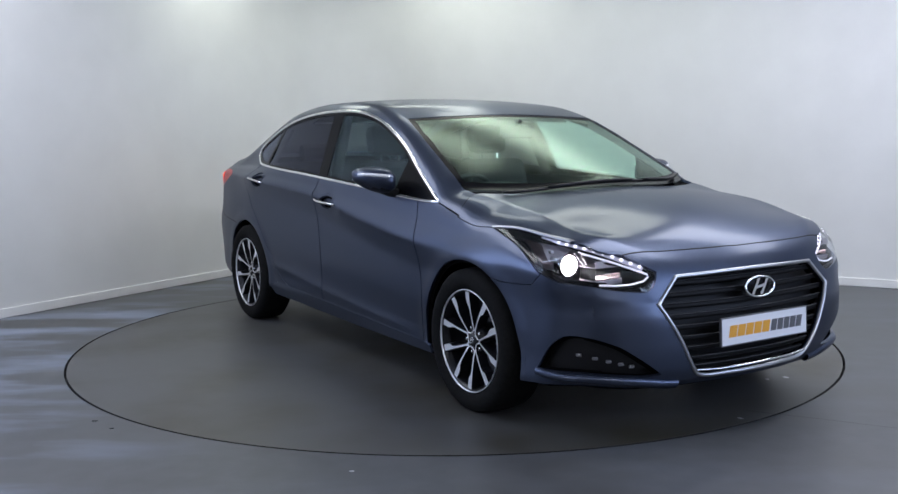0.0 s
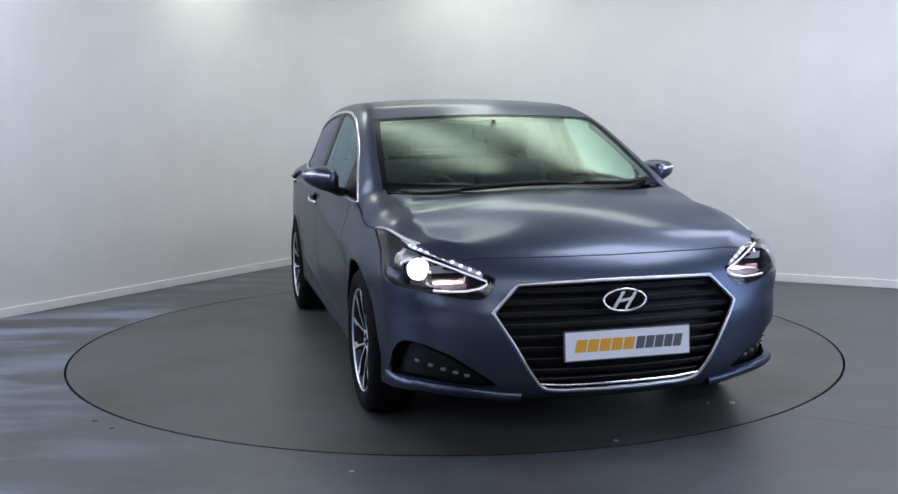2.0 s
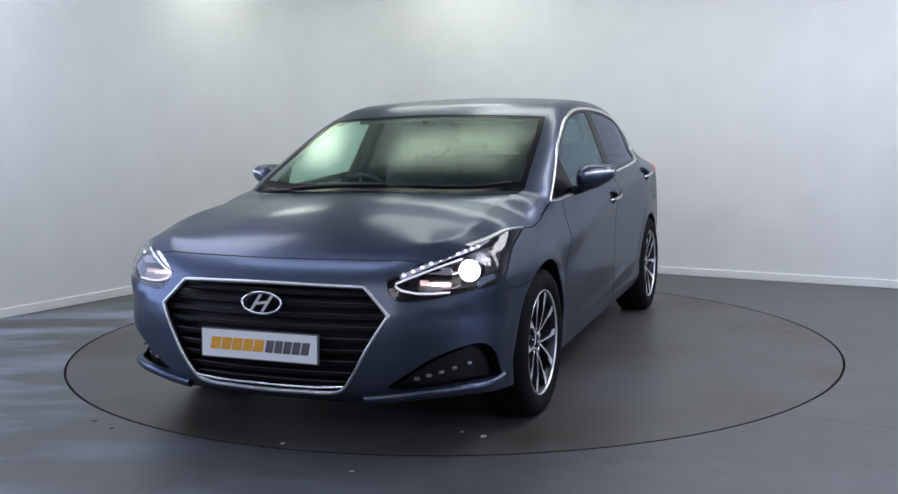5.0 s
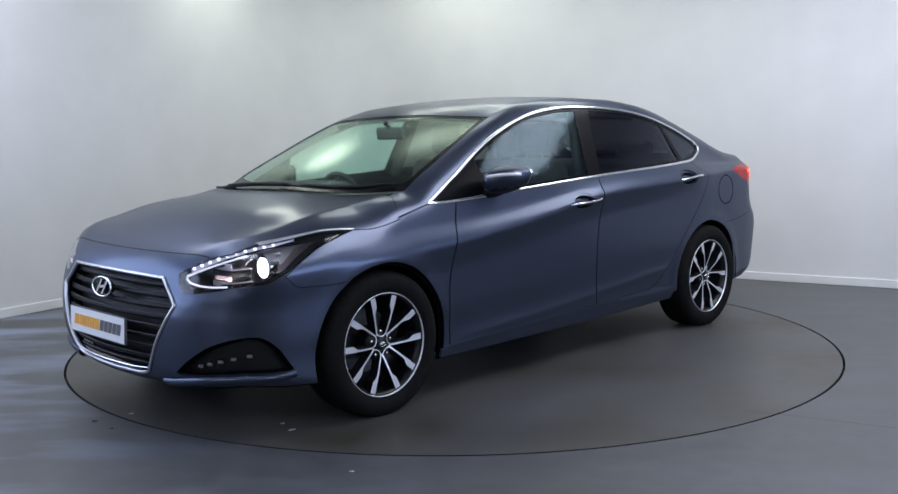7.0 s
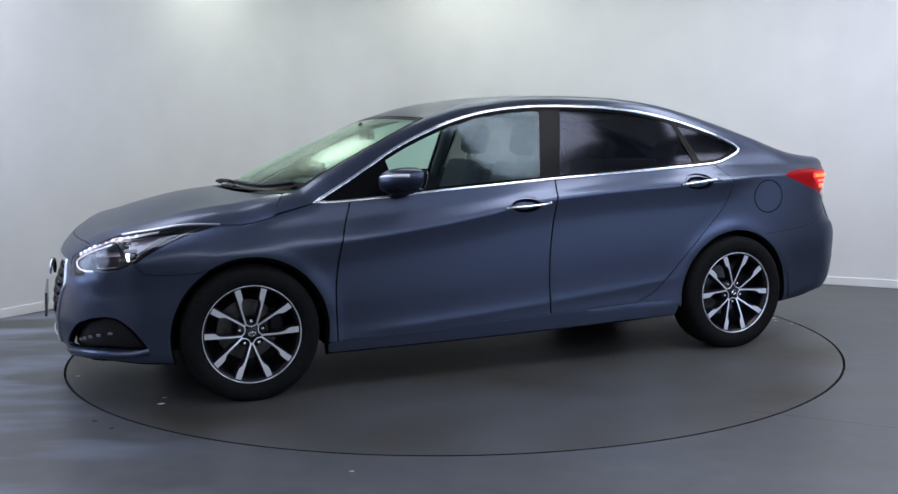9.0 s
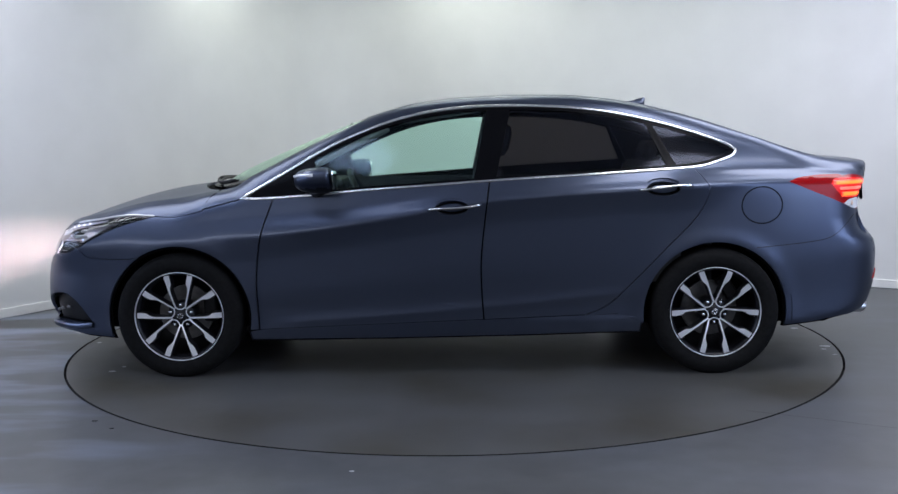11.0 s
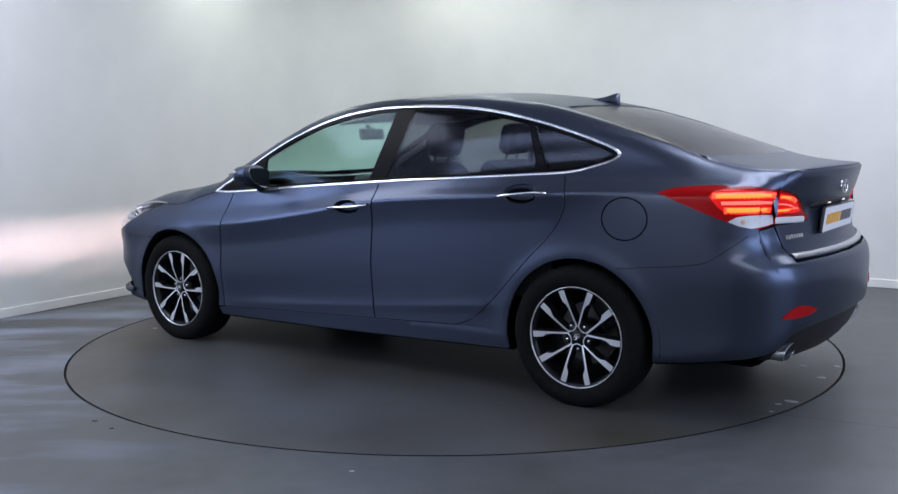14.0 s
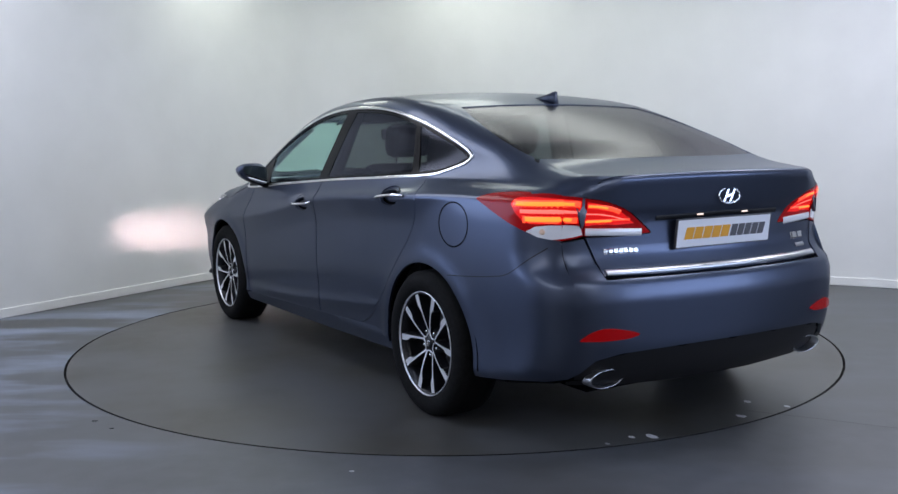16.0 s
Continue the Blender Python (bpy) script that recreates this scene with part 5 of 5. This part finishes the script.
    # unlit reflector; the lens material it shares has a faint glow put in
    panel("bumper_reflector", "rear", clean(line([(0.712, 0.464), (0.68, 0.493), (0.625, 0.512), (0.55, 0.503), (0.478, 0.482), (0.52, 0.464), (0.60, 0.458), (0.705, 0.458)])), REDLENS, car, "red bumper reflector", backing=False, push=0.005, mirror=mir, edge=0.008, cell=0.02)
    # exhaust tip
    bm = bmesh.new()
    lathe(bm, [(0.040, -0.10), (0.043, 0.035), (0.046, 0.04), (0.048, 0.035), (0.048, -0.10)], 32, "x")
    for v in bm.verts:
        v.co = Vector((-v.co.x, v.co.y * 1.75, v.co.z * 0.82))
        v.co += Vector((-2.190 + (-0.25 * v.co.z), sgn * 0.572, 0.298))
    bmesh.ops.recalc_face_normals(bm, faces=bm.faces)
    part("exhaust_tip", bm, SATIN, car, "oval chrome exhaust tip", smooth=True)
    bm = bmesh.new()
    lathe(bm, [(0.0005, 0), (0.041, 0)], 24, "x")
    for v in bm.verts:
        v.co = Vector((-2.155, v.co.y * 1.7 + sgn * 0.572, v.co.z * 0.8 + 0.298))
    part("exhaust_inside", bm, BACK, car)

# boot trim: chrome strip, lips, plate lamps, badge and writing
strip("boot_strip", "rear", [(y, 0.712) for y in np.linspace(-0.585, 0.585, 41)], 0.018, SATIN, car, "bright metal boot strip", closed=False, height=0.008)
# black strip put in for the shade above the plate
strip("plate_shade_strip", "rear", [(y, 0.915 - 0.02 * abs(y)) for y in np.linspace(-0.34, 0.34, 31)], 0.020, TRIM, car, "dark strip standing for the shade over the plate", closed=False, height=0.004)
for y in (-0.125, 0.125):
    p, n = on_skin("rear", y, 0.914, -0.004)
    bm = bmesh.new()
    box(bm, (0.010, 0.032, 0.006), Matrix.Translation(p), 0.002)
    part("plate_lamp", bm, PLATELAMP, car, "lit number plate lamp")


def bars(name, view, pairs, mat, h, label):
    """Writing as plain bars: (u0, u1, v) on the skin."""
    for u0, u1, v in pairs:
        strip(name, view, [(u, v) for u in np.linspace(u0, u1, 6)], h, mat, car, label, closed=False, height=0.004)


bars("lettering", "rear", [(0.567 - 0.0215 * k, 0.567 - 0.0215 * k - 0.016, 0.788) for k in range(7)], CHROME, 0.022, "chrome lettering bar")
bars("lettering", "rear", [(-0.455, -0.462, 0.788), (-0.47, -0.505, 0.788), (-0.515, -0.55, 0.788)], CHROME, 0.030, "chrome lettering bar")
bars("lettering", "rear", [(-0.475, -0.545, 0.748)], SATIN, 0.016, "small metal lettering bar")


def badge(p, n, half_w, half_h, name="badge"):
    q = Vector((0, 0, 1)).cross(n).normalized()
    up = n.cross(q)
    m = Matrix.Translation(p) @ Matrix((q, up, n)).transposed().to_4x4()
    bm = bmesh.new()
    ring = [m @ Vector((half_w * math.cos(a), half_h * math.sin(a), 0.004)) for a in np.linspace(0, 2 * math.pi, 41)[:-1]]
    tube(bm, ring, half_h * 0.12, 8, True)
    o = part(name, bm, CHROME, car, "chrome oval badge", smooth=True)
    bm = bmesh.new()
    w, h = half_w * 0.30, half_h * 0.80
    for sx in (-1, 1):
        prism(bm, [(sx * w - 0.085 * half_w - 0.26 * half_w, -h), (sx * w + 0.085 * half_w - 0.26 * half_w, -h), (sx * w + 0.085 * half_w + 0.26 * half_w, h), (sx * w - 0.085 * half_w + 0.26 * half_w, h)], 0.006, m)
    prism(bm, [(-w, -0.14 * half_h - 0.08 * half_h), (w, -0.02 * half_h), (w, 0.24 * half_h), (-w, 0.06 * half_h)], 0.0055, m)
    bmesh.ops.recalc_face_normals(bm, faces=bm.faces)
    part("badge_bars", bm, CHROME, o)


badge(Vector((2.275, 0, 0.595)), Vector((1, 0, 0.12)).normalized(), 0.088, 0.042)
p, n = on_skin("rear", 0, 0.985, -0.003)
badge(p, Vector((-1, 0, 0.1)).normalized(), 0.058, 0.031)
bm = bmesh.new()
bmesh.ops.create_uvsphere(bm, u_segments=24, v_segments=8, radius=1, matrix=Matrix.Translation((2.262, 0, 0.595)) @ Matrix.Diagonal((0.012, 0.083, 0.039, 1)))
part("badge_base", bm, GLOSSB, car, smooth=True)


def number_plate(x, z, tilt, face):
    bm = bmesh.new()
    box(bm, (0.010, 0.524, 0.113), Matrix.Translation((x, 0, z)) @ Matrix.Rotation(radians(tilt), 4, "Y"), 0.002)
    o = part("number_plate", bm, PLATE, car, "white show plate with an orange and a grey bar")
    letters = [(-0.222 + 0.0495 * k, 0.044, ORANGE) for k in range(5)] + [(0.030 + 0.0395 * k, 0.034, GREYINK) for k in range(5)]
    m = Matrix.Translation((x, 0, z)) @ Matrix.Rotation(radians(tilt), 4, "Y") @ Matrix.Translation((0.0052 * face, 0, 0)) @ Matrix(((0, 0, face, 0), (face, 0, 0, 0), (0, 1, 0, 0), (0, 0, 0, 1)))
    for y0, w, mt in letters:
        bm = bmesh.new()
        prism(bm, [(y0, -0.024), (y0 + w, -0.024), (y0 + w + 0.010, 0.024), (y0 + 0.010, 0.024)], 0.0012, m)
        bmesh.ops.recalc_face_normals(bm, faces=bm.faces)
        part("plate_bar", bm, mt, o)
    bm = bmesh.new()
    for sy, sz, yy, zz in ((0.528, 0.004, 0, 0.0565), (0.528, 0.004, 0, -0.0565), (0.004, 0.117, 0.262, 0), (0.004, 0.117, -0.262, 0)):
        box(bm, (0.011, sy, sz), Matrix.Translation((x, 0, z)) @ Matrix.Rotation(radians(tilt), 4, "Y") @ Matrix.Translation((0, yy, zz)))
    part("plate_edge", bm, GREYINK, o)


number_plate(2.308, 0.432, -2.5, 1)
number_plate(-2.268, 0.843, -7, -1)

# ------------------------------------------------------------------ car: mirrors, handles, wipers, aerial, filler flap
for sgn, mir in ((1, False), (-1, True)):
    bm = bmesh.new()
    nu, nv = 28, 16
    grid = []
    for i in range(nv + 1):
        ph = -math.pi / 2 + math.pi * i / nv
        row = []
        for j in range(nu):
            th = 2 * math.pi * j / nu
            pw = lambda v, e: math.copysign(abs(v) ** e, v)
            cy = pw(math.cos(ph), 0.7)
            x, z, y = cy * pw(math.cos(th), 0.75), cy * pw(math.sin(th), 0.75), pw(math.sin(ph), 0.8)
            t = (y + 1) / 2
            sz = 0.080 - 0.040 * t
            px = max(x * (0.185 if x > 0 else 0.055) * (1 - 0.42 * t), -0.048)
            row.append(bm.verts.new((0.632 + px - 0.02 * t, sgn * (0.962 + y * 0.092), 1.010 + z * sz + 0.036 * t)))
        grid.append(row)
    for i in range(nv):
        for j in range(nu):
            f = bm.faces.new((grid[i][j], grid[i][(j + 1) % nu], grid[i + 1][(j + 1) % nu], grid[i + 1][j]))
            zc = sum(v.co.z for v in f.verts) / 4
            f.material_index = 1 if zc < 0.960 + 0.045 * (i / nv) else 0
    bmesh.ops.remove_doubles(bm, verts=bm.verts, dist=0.0005)
    bmesh.ops.recalc_face_normals(bm, faces=bm.faces)
    mirror = part("wing_mirror", bm, [PAINT, TRIM], car, "body-coloured door mirror with black underside", smooth=True)
    bm = bmesh.new()
    tube(bm, [(0.70, sgn * 0.835, 0.95), (0.66, sgn * 0.87, 0.957), (0.63, sgn * 0.91, 0.975)], 0.024, 10)
    part("mirror_arm", bm, TRIM, mirror, "black mirror arm", smooth=True)
    bm = bmesh.new()
    ring = [(0.888, 0.972), (0.888, 1.050), (0.905, 1.066), (0.98, 1.073), (1.030, 1.070), (1.038, 1.055), (1.020, 1.015), (0.985, 0.985), (0.94, 0.966), (0.905, 0.962)]
    prism(bm, ring, 0.004, Matrix(((0, 0, -1, 0.574), (sgn, 0, 0, 0), (0, 1, 0, 0), (0, 0, 0, 1))))
    bmesh.ops.recalc_face_normals(bm, faces=bm.faces)
    part("mirror_glass", bm, MIRROR, mirror, "mirror glass")
    bm = bmesh.new()
    pts = []
    for v in np.linspace(-0.35, 0.94, 10):
        t, cy = (v + 1) / 2, (1 - abs(v) ** 2.5) ** 0.35
        pts.append((0.632 + 0.185 * 0.97 * cy * (1 - 0.42 * t) - 0.02 * t, sgn * (0.962 + v * 0.092), 1.010 + 0.28 * cy * (0.080 - 0.040 * t) + 0.036 * t))
    tube(bm, pts, 0.0085, 8)
    part("side_indicator", bm, CLEARLENS, mirror, "clear indicator strip", smooth=True)
    # door handles
    for x0, z0, x1, z1 in ((0.105, 0.860, -0.165, 0.886), (-0.965, 0.949, -1.232, 0.967)):
        bm = bmesh.new()
        pts = []
        for t in np.linspace(0, 1, 15):
            P, nn = on_skin("side", x0 + (x1 - x0) * t, z0 + (z1 - z0) * t + 0.003, 0, sgn)
            pts.append(P + nn * (0.002 + 0.020 * min(1, 4 * t, 4 * (1 - t)) ** 0.6))
        tube(bm, pts, 0.0072, 8)
        part("door_handle", bm, CHROME, car, "chrome-topped door handle", smooth=True)
        mx, mz = (x0 + x1) / 2 + 0.012, (z0 + z1) / 2
        ell = np.array([(mx + 0.082 * math.cos(a), mz + 0.033 * math.sin(a)) for a in np.linspace(0, 2 * math.pi, 33)[:-1]])
        panel("handle_cup", "side", ell, PAINT, car, "recess behind the handle", depth=0.024, backing=False, gap=-0.004, edge=-0.022, mirror=mir, cell=0.02)
    # filler flap outline on the left flank only
    if sgn == 1:
        ell = np.array([(-1.594 + 0.104 * math.cos(a), 0.868 + 0.093 * math.sin(a)) for a in np.linspace(0, 2 * math.pi, 49)[:-1]])
        strip("filler_flap_gap", "side", ell, 0.006, BACK, car, "dark gap round the fuel filler flap", height=0.0012)
# wipers
for pts, nm in (([(1.30, -0.62), (1.345, -0.40), (1.355, -0.15), (1.345, 0.13)], "a"), ([(1.335, 0.02), (1.33, 0.22), (1.26, 0.47), (1.13, 0.66)], "b")):
    bm = bmesh.new()
    path = [on_skin("top", x, y, -0.012)[0] for x, y in line(pts, 0.05)]
    tube(bm, path, 0.007, 6)
    path = [on_skin("top", x + 0.015, y, -0.022)[0] for x, y in line(pts[1:], 0.05)]
    tube(bm, path, 0.008, 6)
    part("wiper", bm, TRIM, car, "black windscreen wiper", smooth=True)
bm = bmesh.new()
fin = [(-0.105, 0.0), (-0.02, 0.0), (0.075, 0.0), (0.072, 0.035), (0.078, 0.072), (0.05, 0.062), (0.0, 0.035), (-0.06, 0.012)]
rows = []
for k, (u, v) in enumerate(fin):
    half = 0.028 * (1 - v / 0.085) * (1 - 0.45 * abs(u) / 0.1) + 0.004
    rows.append((bm.verts.new((-1.075 - u, half, 1.398 - 0.24 * u + v * 1.0)), bm.verts.new((-1.075 - u, -half, 1.398 - 0.24 * u + v * 1.0))))
bm.faces.new([r[0] for r in rows])
bm.faces.new([r[1] for r in rows][::-1])
for k in range(len(rows)):
    a, b = rows[k], rows[(k + 1) % len(rows)]
    bm.faces.new((a[0], a[1], b[1], b[0]))
bmesh.ops.recalc_face_normals(bm, faces=bm.faces)
bmesh.ops.bevel(bm, geom=list(bm.edges), offset=0.004, segments=2, affect="EDGES")
part("roof_aerial", bm, PAINT, car, "body-coloured fin aerial", smooth=True)


# ------------------------------------------------------------------ car: cabin
def seat(x, y, name="seat"):
    bm = bmesh.new()
    box(bm, (0.50, 0.50, 0.16), Matrix.Translation((x + 0.05, y, 0.50)) @ Matrix.Rotation(radians(-6), 4, "Y"), 0.05)
    root = part(name, bm, FABRIC, car, "dark grey front seat", smooth=False)
    bm = bmesh.new()
    box(bm, (0.15, 0.48, 0.60), Matrix.Translation((x - 0.27, y, 0.80)) @ Matrix.Rotation(radians(-18), 4, "Y"), 0.06)
    part("seat_back", bm, FABRIC, root)
    bm = bmesh.new()
    box(bm, (0.11, 0.27, 0.19), Matrix.Translation((x - 0.40, y, 1.215)) @ Matrix.Rotation(radians(-12), 4, "Y"), 0.05)
    part("headrest", bm, FABRIC, root)
    for d in (-0.06, 0.06):
        bm = bmesh.new()
        tube(bm, [(x - 0.355, y + d, 1.06), (x - 0.385, y + d, 1.16)], 0.007, 6)
        part("headrest_post", bm, CHROME, root)


seat(0.12, 0.37)
seat(0.12, -0.37)
bm = bmesh.new()
box(bm, (0.50, 1.30, 0.18), Matrix.Translation((-0.78, 0, 0.50)), 0.05)
bench = part("rear_bench", bm, FABRIC, car, "dark grey rear bench seat")
bm = bmesh.new()
box(bm, (0.16, 1.30, 0.58), Matrix.Translation((-1.10, 0, 0.80)) @ Matrix.Rotation(radians(-24), 4, "Y"), 0.06)
part("bench_back", bm, FABRIC, bench)
for y in (-0.40, 0.40):
    bm = bmesh.new()
    box(bm, (0.10, 0.26, 0.13), Matrix.Translation((-1.24, y, 1.13)) @ Matrix.Rotation(radians(-18), 4, "Y"), 0.04)
    part("headrest", bm, FABRIC, bench)
bm = bmesh.new()
box(bm, (0.72, 1.36, 0.03), Matrix.Translation((-1.58, 0, 1.045)) @ Matrix.Rotation(radians(-2), 4, "Y"), 0.01)
box(bm, (0.03, 1.5, 0.66), Matrix.Translation((-1.36, 0, 0.72)))
part("parcel_shelf", bm, FABRIC, car, "dark parcel shelf")
bm = bmesh.new()
box(bm, (0.50, 1.36, 0.26), Matrix.Translation((0.93, 0, 0.80)) @ Matrix.Rotation(radians(7), 4, "Y"), 0.07)
box(bm, (0.22, 0.40, 0.09), Matrix.Translation((0.78, -0.37, 0.945)), 0.04)
part("dashboard", bm, DASH, car, "dark grey dashboard")
bm = bmesh.new()
ringm = Matrix.Translation((0.58, -0.37, 0.86)) @ Matrix.Rotation(radians(-65), 4, "Y")
tube(bm, [ringm @ Vector((0.185 * math.cos(a), 0.185 * math.sin(a), 0)) for a in np.linspace(0, 2 * math.pi, 33)[:-1]], 0.014, 8, True)
for a in (0, 180, 270):
    tube(bm, [ringm @ Vector((0, 0, -0.01)), ringm @ Vector((0.18 * math.sin(radians(a + 90)), 0.18 * math.cos(radians(a + 90)), 0))], 0.014, 6)
part("steering_wheel", bm, DASH, car, "black steering wheel", smooth=True)
bm = bmesh.new()
box(bm, (0.03, 0.22, 0.07), Matrix.Translation((0.56, 0.0, 1.255)) @ Matrix.Rotation(radians(10), 4, "Y"), 0.012)
tube(bm, [(0.565, 0, 1.28), (0.60, 0, 1.315)], 0.012, 6)
part("rear_view_mirror", bm, DASH, car, "black interior mirror")
bm = bmesh.new()
box(bm, (2.3, 1.40, 0.04), Matrix.Translation((-0.1, 0, 0.40)))
part("cabin_floor", bm, DASH, car, "dark carpeted cabin floor")
panel("headliner", "top", mirrored([(0.40, 0.0), (0.39, 0.5), (-0.2, 0.55), (-0.9, 0.52), (-1.12, 0.48), (-1.13, 0.0)]), LINER, car, "pale grey headlining", depth=0.035, backing=False, gap=0)
for sgn in (1, -1):
    # pale inner pillars
    bm = bmesh.new()
    pts = [on_skin("top", x, y, 0.03, 1)[0] for x, y in ((1.10, 0.725), (0.9, 0.715), (0.65, 0.69), (0.43, 0.65))]
    tube(bm, [(p.x, p.y * sgn, p.z) for p in pts], 0.022, 6)
    part("pillar_trim", bm, LINER, car, "pale inner pillar trim", smooth=True)
    bm = bmesh.new()
    tube(bm, [(-0.16, sgn * 0.78, 0.98), (-0.24, sgn * 0.65, 1.37)], 0.035, 6)
    part("pillar_trim", bm, DASH, car, "dark inner pillar trim", smooth=True)
    bm = bmesh.new()
    box(bm, (2.0, 0.03, 0.5), Matrix.Translation((-0.2, sgn * 0.80, 0.72)))
    part("door_card", bm, DASH, car, "dark inner door trim")

# ------------------------------------------------------------------ motion
def motions():
    rows = []
    rows2 = []
    for t, a in TURN:
        q = radians(a)
        rows.append((t, pose(-math.sin(q) * SIDE, math.cos(q) * SIDE, 0, 0, 0, a)))
        rows2.append((t, pose(0, 0, 0, 0, 0, a)))
    walk(car, rows)
    walk(turntable, rows2)


motions()
